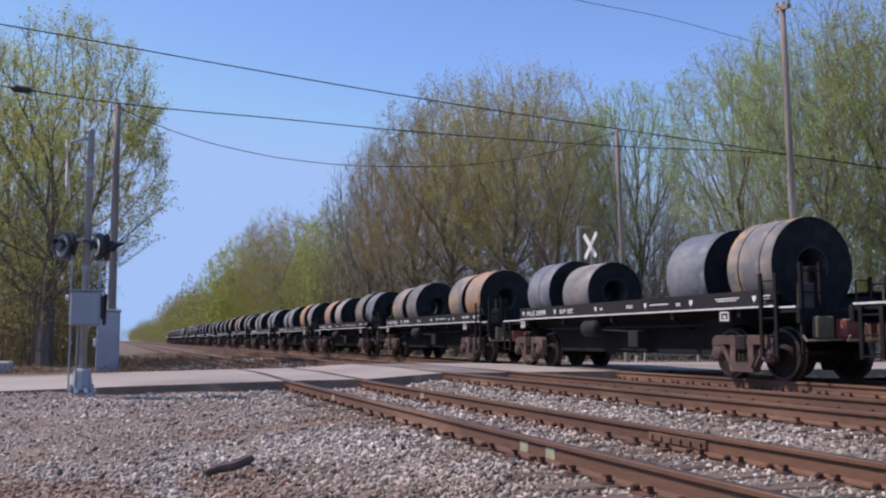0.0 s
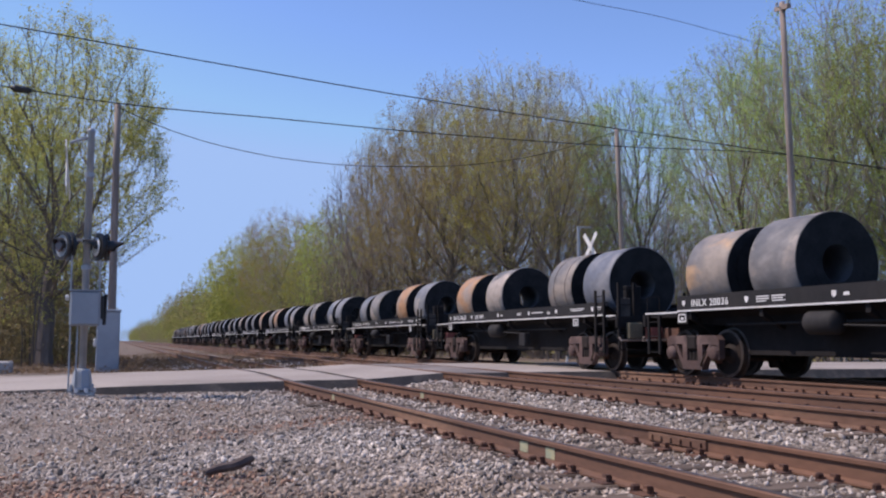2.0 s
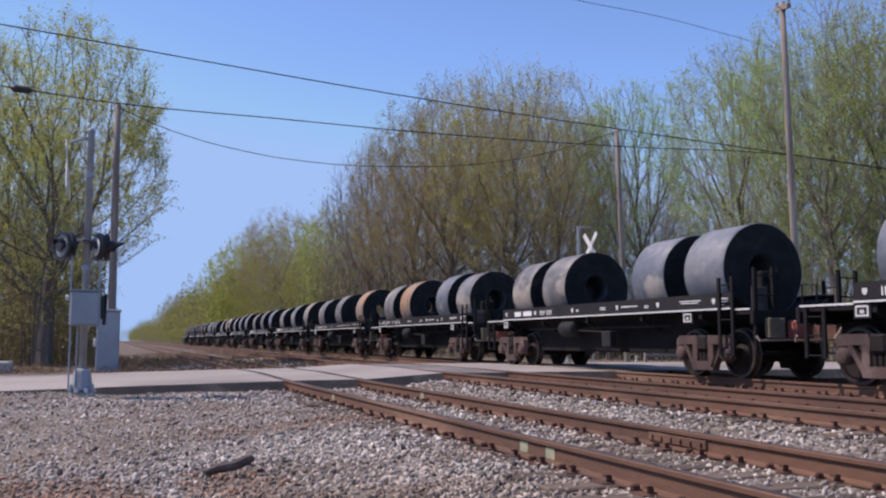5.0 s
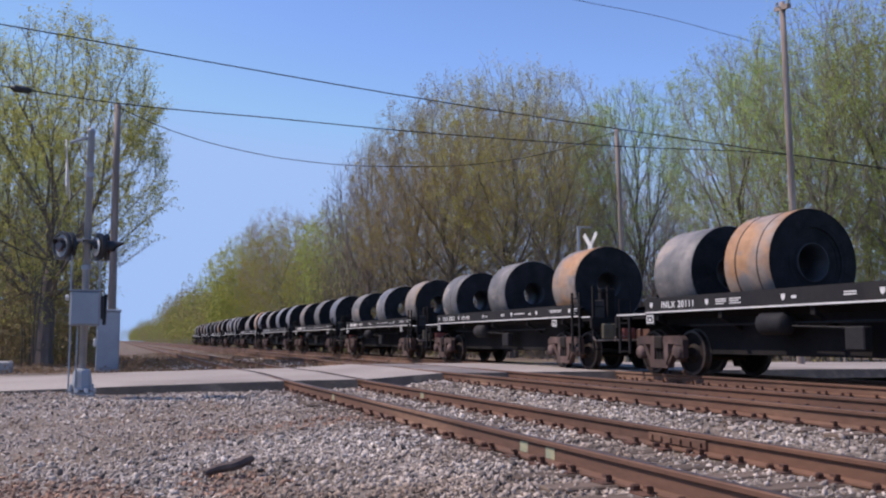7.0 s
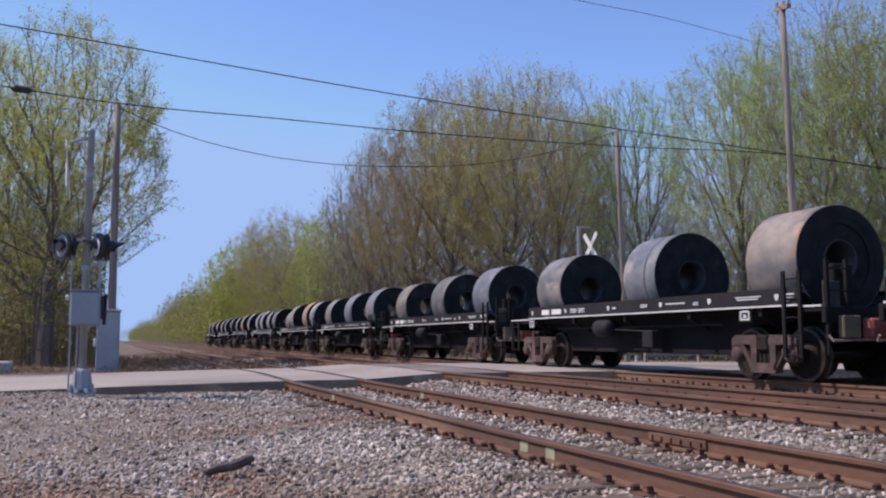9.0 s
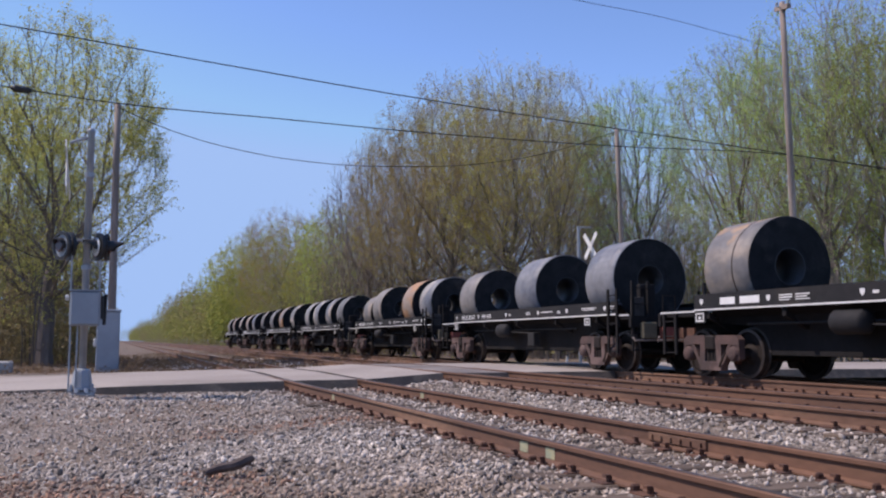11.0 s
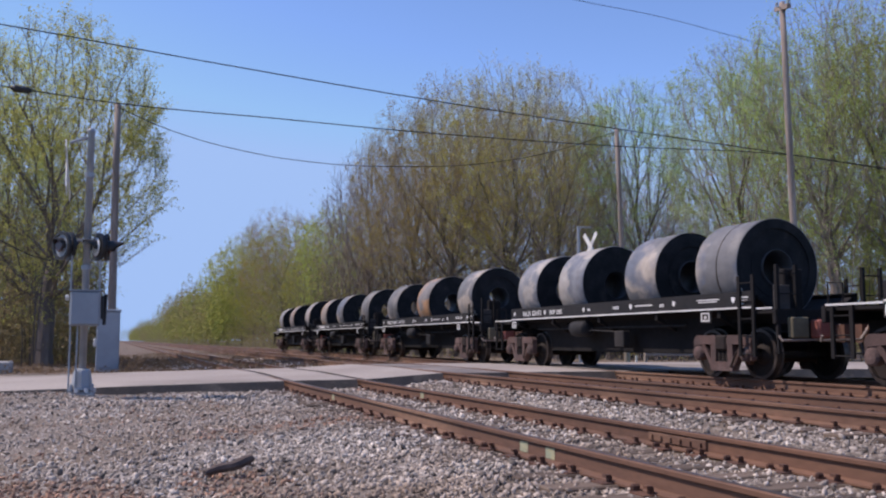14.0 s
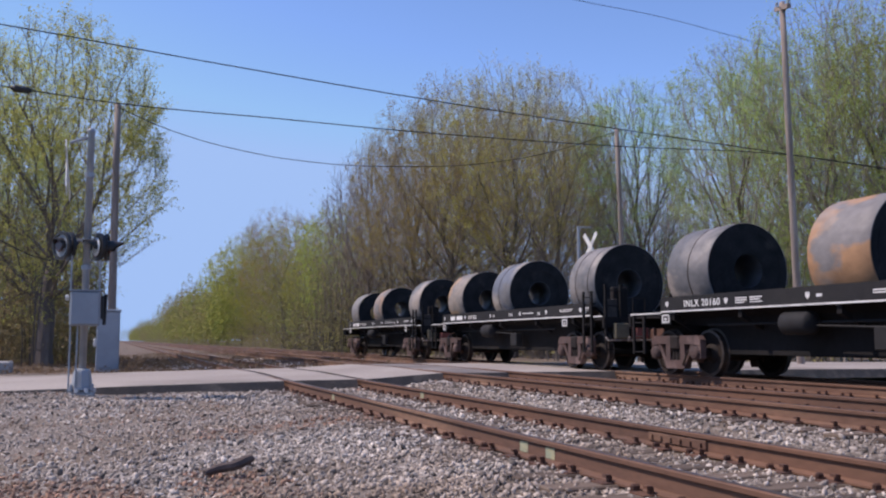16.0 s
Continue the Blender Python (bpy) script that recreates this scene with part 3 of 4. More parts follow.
    for y0 in (-4.5, -2.4, 0.0, 2.4, 4.5):
        part("crossbearer", extrude(B(), [(-1.15, 1.265), (-1.15, 1.12), (-0.5, 0.80), (0.5, 0.80), (1.15, 1.12), (1.15, 1.265), (0.9, 1.03), (-0.9, 1.03)], y0 - 0.05, y0 + 0.05, "y"), M["black"], car)
    # air brake gear under the near side
    bm = lathe(B(), [(-0.36, 0.05), (-0.33, 0.16), (-0.28, 0.20), (0.28, 0.20), (0.33, 0.16), (0.36, 0.05)], 18, "y")
    for v in bm.verts:
        v.co += Vector((-1.06, 1.0, 0.99))
    part("air_reservoir", bm, M["sill"], car, smooth=True)
    bm = box(B(), -1.10, -0.92, -1.0, -0.6, 0.55, 0.92, bevel=0.02)
    tube(bm, [(-1.02, -0.7, 0.9), (-1.02, 0.8, 0.95)], 0.02, 6)
    tube(bm, [(-0.95, -3.2, 1.0), (-0.95, 3.6, 1.0)], 0.025, 6)
    part("brake_valve", bm, M["sill"], car)
    # ends: platform, coupler, ladders, uncoupling rod
    for e in (-1, 1):
        y_in, y_out = (5.51 if e < 0 else 4.86) * e, 6.02 * e
        bm = box(B(), -1.18, 1.18, min(y_in, y_out), max(y_in, y_out), 1.17, 1.23)
        part("end_platform", bm, M["black"], car)
        bm = box(B(), -1.20, 1.20, min(e * 6.022, e * 6.12), max(e * 6.022, e * 6.12), 0.98, 1.245, bevel=0.012)
        part("end_sill", bm, M["black"], car)
        for o in (-1, 1):
            bm = box(B(), min(o * 1.182, o * 1.20), max(o * 1.182, o * 1.20), min(y_in, y_out), max(y_in, y_out), 1.245, 1.275)
            part("edge_stripe", bm, M["white"], car, "white stripe")
        bm = B()
        box(bm, -0.12, 0.12, min(e * 6.0, e * 6.36), max(e * 6.0, e * 6.36), 0.72, 0.92, bevel=0.02)
        extrude(bm, [(-0.16, 6.34 * e), (0.12, 6.34 * e), (0.19, 6.50 * e), (0.10, 6.60 * e), (0.05, 6.52 * e), (-0.03, 6.50 * e), (-0.08, 6.62 * e), (-0.18, 6.58 * e)], 0.67, 0.97, "z")
        part("coupler", bm, M["iron"], car)
        bm = tube(B(), [(-1.17, e * 6.14, 0.78), (-1.15, e * 6.20, 0.70), (-0.3, e * 6.24, 0.72), (0.0, e * 6.3, 0.98)], 0.024, 6)
        part("uncoupling_rod", bm, M["pole"], car, "pale worn uncoupling rod")
        bm = tube(B(), [(0.32, e * 6.1, 0.86), (0.34, e * 6.3, 0.80), (0.30, e * 6.48, 0.52), (0.22, e * 6.62, 0.40)], 0.028, 8)
        part("air_hose", bm, M["rubber"], car)
        # corner ladders with grab irons
        for o in (-1, 1):
            bm = B()
            ys = (e * 5.2, e * 5.58) if e < 0 else (5.45, 5.85)
            for y0 in ys:
                box(bm, o * 1.225 - 0.02, o * 1.225 + 0.02, y0 - 0.035, y0 + 0.035, 0.42, 1.86 if e < 0 else 1.24)
            for z0 in (0.46, 0.78, 1.08) + ((1.40, 1.72) if e < 0 else ()):
                tube(bm, [(o * 1.225, ys[0], z0), (o * 1.225, ys[1], z0)], 0.014, 6)
            part("side_ladder", bm, M["black"], car)
            bm = B()
            if e < 0:
                for x in (o * 1.14, o * 0.74):
                    box(bm, x - 0.03, x + 0.03, -6.13, -6.07, 0.72, 2.0)
                for z0 in (0.5, 0.85, 1.5, 1.85):
                    tube(bm, [(o * 1.14, -6.13, z0), (o * 0.74, -6.13, z0)], 0.014, 6)
                box(bm, o * 1.14 - 0.02, o * 1.14 + 0.02, -6.12, -6.08, 0.48, 0.75)
            else:
                tube(bm, [(o * 1.15, 6.0, 1.22), (o * 1.15, 6.0, 1.62), (o * 0.85, 6.0, 1.62), (o * 0.85, 6.0, 1.22)], 0.015, 6)
            part("end_ladder" if e < 0 else "grab_iron", bm, M["black"], car)
    bm = box(B(), -0.85, -0.45, -5.95, -5.8, 1.22, 1.95, bevel=0.02)
    box(bm, -0.72, -0.58, -6.0, -5.95, 1.75, 1.9)
    part("brake_stand", bm, M["black"], car)
    part("tool_box", box(B(), -0.98, -0.62, -6.26, -6.13, 0.74, 1.10, bevel=0.02), M["tan_wood"], car, "pale tan box")
    part("end_panel", box(B(), -1.12, -0.78, -6.0, -5.97, 1.24, 1.66, bevel=0.01), M["edge_shade_grey"], car, "dull grey panel")
    part("draft_key", box(B(), -0.50, -0.16, -6.36, -6.13, 0.74, 1.06, bevel=0.03), M["red"], car, "red oxide casting")
    for y0 in (-4.5, 4.5):
        truck(car, y0)
    return car


def coil(car_y, y_start, length, r, kind):
    """A tightly wound coil, axis along y: outer wrap, two ragged end faces and a bore, some with straps."""
    rng = random.Random(int(r * 1000) + int(length * 777) + int(y_start * 91) + len(MOVING))
    h, core = length / 2, 0.335
    words = {"blue": "blue-grey steel coil lying in the car's trough", "grey": "dull grey steel coil lying in the car's trough", "tan": "tan-stained grey steel coil lying in the trough",
             "rust": "orange rusted steel coil lying in the car's trough", "cream": "patchy blue and cream steel coil in the trough"}
    ob = empty("steel_coil", Matrix(), words[kind], "steel coil", "steel coils on the train")
    wrap = lathe(B(), [(-h + 0.006, r - 0.016), (-h + 0.014, r), (-h * 0.4, r * 1.0012), (h * 0.3, r * 0.9995), (h - 0.014, r), (h - 0.006, r - 0.016)], 64, "y", closed=True)
    part("outer_wrap", wrap, steel[kind], ob, smooth=True)
    part("bore", lathe(B(), [(-h + 0.01, core), (-h + 0.01, core + 0.02), (h - 0.01, core + 0.02), (h - 0.01, core)], 40, "y", closed=True), M["bore"], ob, "dull grey bore", smooth=True)
    stepped = rng.random() < 0.45
    for e in (-1, 1):
        # wraps stand proud of one another by a few millimetres; on some coils the inner ones stand back
        prof, q = [], core
        while q < r - 0.03:
            w = rng.uniform(0.04, 0.13)
            o = rng.uniform(0.0, 0.011) + (0.03 if stepped and q < core + 0.30 else 0.0)
            prof += [(e * (h - 0.004 - o), q + 0.001), (e * (h - 0.004 - o), min(q + w, r - 0.004))]
            q += w
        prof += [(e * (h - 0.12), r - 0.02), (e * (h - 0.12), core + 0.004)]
        # near-black colour stands for shade on both ends
        part("end_face", lathe(B(), prof, 44, "y", closed=True), M["steel_end_shade"], ob, "end face of wound wraps, coloured dark for shade")
    if rng.random() < 0.22:
        for y0 in ((h * rng.uniform(-0.4, 0.4),) if rng.random() < 0.6 else (-h * 0.5, h * 0.45)):
            part("strap", lathe(B(), [(y0, r - 0.001), (y0, r + 0.006), (y0 + 0.032, r + 0.006), (y0 + 0.032, r - 0.001)], 48, "y", closed=True), M["tread"], ob, "thin steel strap")
    d = car_y + 4.75 - y_start - length / 2
    return ob, d, 1.085 + r * 1.035


# car from the tail: coils as (distance behind the car's mark, length, radius, look)
LOADS = {
    0: ((-0.30, 1.35, 0.93, "grey"), (3.82, 1.30, 0.95, "rust"), (9.10, 1.30, 0.97, "grey")),
    1: ((0.17, 1.38, 0.95, "tan"), (4.14, 1.32, 0.97, "cream"), (9.15, 1.30, 0.97, "grey")),
    2: ((0.14, 1.40, 0.96, "grey"), (4.25, 1.36, 0.98, "rust"), (8.60, 1.30, 0.98, "cream")),
    3: ((0.13, 1.20, 0.96, "blue"), (2.66, 1.31, 0.97, "blue"), (5.91, 1.25, 0.96, "cream"), (8.56, 1.28, 0.95, "cream")),
    4: ((0.20, 1.34, 0.84, "tan"), (2.36, 1.28, 0.97, "grey"), (6.82, 1.32, 0.98, "rust"), (8.98, 1.33, 0.96, "blue")),
    5: ((-0.13, 1.33, 0.94, "grey"), (4.44, 1.38, 0.98, "blue"), (8.63, 1.35, 0.99, "blue")),
    6: ((0.00, 1.33, 0.95, "tan"), (4.45, 1.33, 0.97, "grey"), (8.55, 1.33, 0.97, "blue")),
    7: ((-0.10, 1.37, 0.93, "grey"), (4.45, 1.28, 0.96, "blue"), (8.72, 1.32, 0.97, "tan")),
    8: ((-0.25, 1.38, 0.95, "cream"), (3.97, 1.28, 0.98, "grey"), (8.39, 1.25, 0.99, "rust")),
    9: ((-0.20, 1.35, 0.96, "grey"), (2.21, 1.27, 0.98, "rust"), (6.55, 1.22, 0.97, "blue"), (8.51, 1.28, 0.93, "cream")),
    10: ((-0.20, 1.20, 0.92, "grey"), (1.80, 1.30, 0.94, "grey"), (6.30, 1.25, 0.92, "blue"), (8.30, 1.28, 0.93, "blue")),
    11: ((-0.15, 1.15, 0.87, "blue"), (1.87, 1.42, 0.92, "grey"), (6.03, 1.33, 0.93, "rust"), (8.33, 1.26, 0.92, "blue")),
    12: ((-0.40, 1.36, 0.89, "rust"), (2.21, 1.26, 0.90, "grey"), (6.60, 1.31, 0.92, "tan"), (8.52, 1.28, 0.91, "blue")),
    13: ((-0.55, 1.33, 0.89, "tan"), (1.44, 1.22, 0.92, "grey"), (6.34, 1.24, 0.92, "tan"), (7.95, 1.29, 0.93, "rust")),
    14: ((-0.68, 1.34, 0.87, "blue"), (1.27, 1.36, 0.78, "grey"), (6.22, 1.31, 0.90, "blue"), (8.25, 1.25, 0.91, "tan")),
    15: ((-0.30, 1.30, 0.85, "grey"), (1.70, 1.30, 0.85, "grey"), (6.20, 1.30, 0.90, "blue"), (8.20, 1.30, 0.90, "grey")),
}
NUMBERS = {8: "20052", 13: "20036", 14: "20098", 2: "20160", 3: "20193", 4: "20075", 5: "20167", 9: "20111", 11: "20144", 12: "20067"}
MOVING, WHEELSETS = [], []


def lettering(text, size, parent, m):
    cu = bpy.data.curves.new("lettering", "FONT")
    cu.body, cu.size, cu.extrude, cu.align_x, cu.space_character, cu.offset = text, size, 0.001, "CENTER", 1.14, 0.003
    cu.materials.append(M["letter"])
    ob = new("lettering", cu)
    ob.parent = parent
    ob.matrix_basis = m
    return tagged(ob, "white reporting mark")


def car_slip(k):
    """Where a car's middle lies from its loads' mark."""
    return -0.29 + 0.061 * (k - 3)


def train():
    first = coil_car()
    for k in range(16):
        y = TAIL - PITCH_M * k + car_slip(k)
        car = first if k == 0 else copy_thing(first, pose(TX, y, 0))
        car.matrix_basis = pose(TX, y, 0)
        MOVING.append((car, TX, y, 0.0))
        for w in car.children_recursive:
            if w.name.startswith("wheelset"):
                WHEELSETS.append(w)
    for k, (car, _, y, _) in enumerate(list(MOVING)):
        s = min((c for c in car.children if c.name.startswith("side_sill")), key=lambda c: sum(v.co.x for v in c.data.vertices))
        if k in NUMBERS:
            lettering("INLX " + NUMBERS[k], 0.185, s, Matrix(((0, 0, -1, -1.204), (-1.10, 0, 0, 3.5 + 0.03 * (k - 3)), (0, 1, 0, 1.365), (0, 0, 0, 1))))
        else:
            for y0, y1 in ((3.62, 4.05), (2.95, 3.48)):
                part("number_bar", box(B(), -1.205, -1.201, y0, y1, 1.365, 1.495), M["letter"], s)
        for y_start, length, r, kind in LOADS[k]:
            ob, d, z = coil(TAIL - PITCH_M * k, y_start, length, r, kind)
            ob.matrix_basis = pose(TX, d, z)
            MOVING.append((ob, TX, d, z))


# ------------------------------------------------------------------ crossing signal and poles
def crossing_signal():
    X, Y, Z = -0.55, 17.65, -0.22
    s = empty("crossing_signal", pose(X, Y, Z), "grey railroad crossing signal mast with flashing lights", "crossing signal")
    bm = box(B(), -0.22, 0.22, -0.22, 0.22, -0.4, 0.0, bevel=0.03)
    part("foundation", bm, M["concrete"], s)
    bm = lathe(B(), [(0.04, 0.21), (0.07, 0.21), (0.10, 0.185), (0.36, 0.145), (0.40, 0.13), (0.42, 0.07)], 8, "z")
    for a in range(4):
        t = math.pi / 4 + a * math.pi / 2
        sub = (0.24 * math.cos(t), 0.24 * math.sin(t))
        tube(bm, [(sub[0], sub[1], 0.03), (sub[0], sub[1], 0.14)], 0.03, 6)
    part("base", bm, M["grey"], s, "splayed cast base")
    for a in range(8):
        t = math.pi / 8 + a * math.pi / 4
        part("anchor_nut", lathe(B(), [(0.0, 0.035), (0.07, 0.035)], 6, "z"), M["white"], s).matrix_basis = pose(0.22 * math.cos(t), 0.22 * math.sin(t), 0.0)
    part("mast", lathe(B(), [(0.3, 0.065), (4.72, 0.062), (4.74, 0.075), (4.80, 0.075), (4.83, 0.03)], 18, "z"), M["galv"], s, smooth=True)
    for z0 in (2.2, 2.66, 3.9):
        part("clamp", lathe(B(), [(z0, 0.085), (z0 + 0.09, 0.085)], 16, "z"), M["galv"], s)
    # control box on the mast's side
    bm = box(B(), -0.24, 0.27, -0.36, -0.07, 1.18, 1.80, bevel=0.025)
    bx = part("control_box", bm, M["grey"], s, "grey steel control box")
    part("box_door", box(B(), -0.21, 0.24, -0.378, -0.362, 1.21, 1.77, bevel=0.006), M["grey"], bx)
    part("box_lid", box(B(), -0.26, 0.29, -0.39, -0.05, 1.802, 1.825), M["grey"], bx)
    bm = box(B(), 0.275, 0.33, -0.30, -0.12, 1.30, 1.72, bevel=0.01)
    tube(bm, [(0.34, -0.2, 1.2), (0.36, -0.2, 1.75)], 0.03, 8)
    part("counterweight_arm", bm, M["signalblack"], bx)
    bm = lathe(B(), [(-0.30, 0.05), (-0.26, 0.05), (-0.24, 0.03)], 8)
    for v in bm.verts:
        v.co += Vector((-0.02, -0.2, 1.68))
    part("knob", bm, M["white"], bx)
    # conduits
    for x, y, z0, z1 in ((-0.22, -0.12, 0.0, 1.2), (-0.10, -0.16, 0.05, 1.2), (0.24, -0.12, 1.8, 2.5), (-0.24, -0.12, 1.8, 2.45)):
        part("conduit", tube(B(), [(x, y, z0), (x, y, z1)], 0.016, 8), M["galv"], s)
    # cross arm and two lamp heads facing along the road
    part("cross_arm", tube(B(), [(-0.36, 0.0, 2.74), (0.36, 0.0, 2.74)], 0.022, 10), M["galv"], s)
    for x, y, face, turn in ((-0.42, -0.10, -1, 36), (-0.30, 0.06, 1, 24), (0.20, -0.04, -1, 22), (0.34, 0.06, 1, -6)):
        h = new("lamp_head")
        h.parent = s
        h.matrix_basis = pose(x, y, 2.62, 0, 0, turn)
        tagged(h, "round black lamp head with hood")
        bm = B()
        lathe(bm, [(-0.03, 0.205), (-0.03, 0.26), (0.03, 0.26), (0.03, 0.205)], 30, closed=True)
        part("rim", bm, M["signalblack"], h)
        part("backing_disc", lathe(B(), [(-0.004, 0.216), (0.004, 0.216)], 30), M["grey"] if x < -0.35 else M["edge_shade_grey"], h)
        pale = 0.1 < x < 0.3
        part("lens", lathe(B(), [(face * 0.02, 0.10), (face * 0.05, 0.17 if pale else 0.12), (face * 0.07, 0.14 if pale else 0.10)], 20), M["white"] if pale else M["lens"], h, "pale weathered lens" if pale else "dark lens")
        part("housing", lathe(B(), [(-face * 0.12, 0.05), (-face * 0.10, 0.11), (-face * 0.005, 0.13)], 18), M["white"] if x > 0 and face > 0 else M["signalblack"], h)
        bm = B()
        n = 14
        for i in range(n):
            a0, a1 = math.pi * (-0.15 + 1.3 * i / n), math.pi * (-0.15 + 1.3 * (i + 1) / n)
            pts = []
            for l, r in ((0.02, 0.14), (0.30 if x > 0 else 0.15, 0.12)):
                for a in (a0, a1):
                    pts.append(bm.verts.new((face * l * (0.45 + 0.55 * max(0.0, math.sin(a))), r * math.cos(a), r * math.sin(a) * (1.0 if l < 0.1 else 0.92))))
            bm.faces.new((pts[0], pts[1], pts[3], pts[2]))
        bmesh.ops.remove_doubles(bm, verts=bm.verts, dist=0.0005)
        bmesh.ops.solidify(bm, geom=bm.faces[:], thickness=0.006)
        part("visor", bm, M["signalblack"], h)
    # the crossbuck on a bracket at the top, seen on edge
    part("bracket", tube(B(), [(0.0, 0.0, 4.66), (-0.12, -0.02, 4.62), (-0.36, -0.04, 4.52)], 0.03, 8), M["galv"], s)
    cb = new("crossbuck")
    cb.parent = s
    cb.matrix_basis = pose(-0.40, 0, 4.0, 0, -4, 0)
    tagged(cb, "white crossed boards seen on edge")
    for a, x in ((45, 0.0), (-45, 0.022)):
        bm = box(B(), x - 0.009, x + 0.009, -0.61, 0.61, -0.114, 0.114, pose(0, 0, 0, a, 0, 0))
        part("board", bm, M["white"], cb)
    return s


def far_crossbuck():
    X, Y, Z = 14.80, 27.4, -0.27
    s = empty("crossbuck_post", pose(X, Y, Z), "white railroad crossbuck on a metal post", "crossbuck")
    part("post", tube(B(), [(0, 0, -0.3), (0, 0, 4.86)], 0.055, 12), M["galv"], s)
    part("top_bracket", tube(B(), [(-0.05, 0, 4.84), (0.55, 0.1, 4.86)], 0.03, 8), M["galv"], s)
    for a, x in ((45, 0.44), (-45, 0.47)):
        bm = box(B(), x - 0.009, x + 0.009, -0.58, 0.58, -0.085, 0.085, pose(0, 0, 4.22) @ pose(0, 0, 0, a, 0, 0))
        part("board", bm, M["white"], s, "white reflective board")
    part("cross_arm", tube(B(), [(-0.05, 0, 3.5), (0.55, 0, 3.5)], 0.03, 8), M["galv"], s)
    for x in (0.0, 0.5):
        disc = part("backing_disc", lathe(B(), [(x - 0.01, 0.25), (x + 0.01, 0.25)], 20), M["signalblack"], s)
        disc.matrix_basis = pose(0, 0, 3.2)
    part("stand", tube(B(), [(0.5, 0.0, -0.3), (0.5, 0, 4.4)], 0.03, 8), M["galv"], s)


def relay_cabinet():
    s = empty("relay_cabinet", pose(-0.23, 29.9, -0.24), "tall grey steel relay cabinet beside the track", "cabinet")
    part("plinth", box(B(), -0.37, 0.37, -0.05, 0.6, -0.2, 0.06), M["concrete"], s)
    part("body", box(B(), -0.34, 0.34, 0.0, 0.55, 0.06, 1.84, bevel=0.015), M["grey"], s)
    part("roof", box(B(), -0.37, 0.37, -0.04, 0.59, 1.842, 1.90, bevel=0.012), M["grey"], s)
    d = part("door", box(B(), -0.31, 0.31, -0.018, -0.003, 0.12, 1.80, bevel=0.005), M["grey"], s)
    part("handle", box(B(), 0.22, 0.26, -0.05, -0.02, 0.9, 1.06), M["galv"], d)
    part("vent", box(B(), -0.42, -0.345, 0.1, 0.3, 0.75, 1.0, bevel=0.02), M["white"], s)


def utility_pole(foot, top, r0, r1, arm=None, label="grey weathered wooden utility pole"):
    foot, top = Vector(foot), Vector(top)
    s = empty("utility_pole", Matrix.Translation(foot), label, "utility pole", "poles along the crossing")
    d = top - foot
    pts = [d * t for t in (-0.05, 0.0, 0.25, 0.5, 0.75, 1.0)]
    part("shaft", tube(B(), pts, [r0 + (r1 - r0) * t for t in (0, 0, 0.25, 0.5, 0.75, 1)], 14), M["pole"], s, smooth=True)
    part("bolt", tube(B(), [d * 0.985 + Vector((-0.2, 0, 0)), d * 0.985 + Vector((0.2, 0, 0))], 0.02, 6), M["galv"], s)
    if arm:
        m = Matrix.Translation(d * 0.985) @ pose(0, 0, 0, 0, arm[2], arm[1])
        part("cross_arm", box(B(), -arm[0] / 2, arm[0] / 2, -0.06, 0.06, -0.07, 0.07, m), M["pole"], s)
        for x in (-0.45, 0.45):
            bm = lathe(B(), [(0.07, 0.02), (0.12, 0.02), (0.13, 0.05), (0.20, 0.045), (0.23, 0.02)], 10, "z")
            for v in bm.verts:
                v.co = m @ (v.co + Vector((x * arm[0], 0, 0)))
            part("insulator", bm, M["grey"], s)
    return s


def wire(points, r, label):
    """A cable through given places, smoothed."""
    cu = bpy.data.curves.new("overhead_cable", "CURVE")
    cu.dimensions, cu.bevel_depth, cu.bevel_resolution = "3D", r, 1
    sp = cu.splines.new("BEZIER")
    sp.bezier_points.add(len(points) - 1)
    for b, p in zip(sp.bezier_points, points):
        b.co = p
        b.handle_left_type = b.handle_right_type = "AUTO"
    sp.resolution_u = 10
    cu.materials.append(M["cable"])
    return tagged(new("overhead_cable", cu), label, "cable", "overhead cables")


def on_y(px, py, y):
    """Where a sight line of the fitted camera meets the upright plane at y."""
    f = 784 / math.tan(radians(26.1))
    m = look(EYE, AIM).to_3x3()
    d = m @ Vector(((px - 784) / f, (441 - py) / f, -1))
    return EYE + d * (y / d.y)


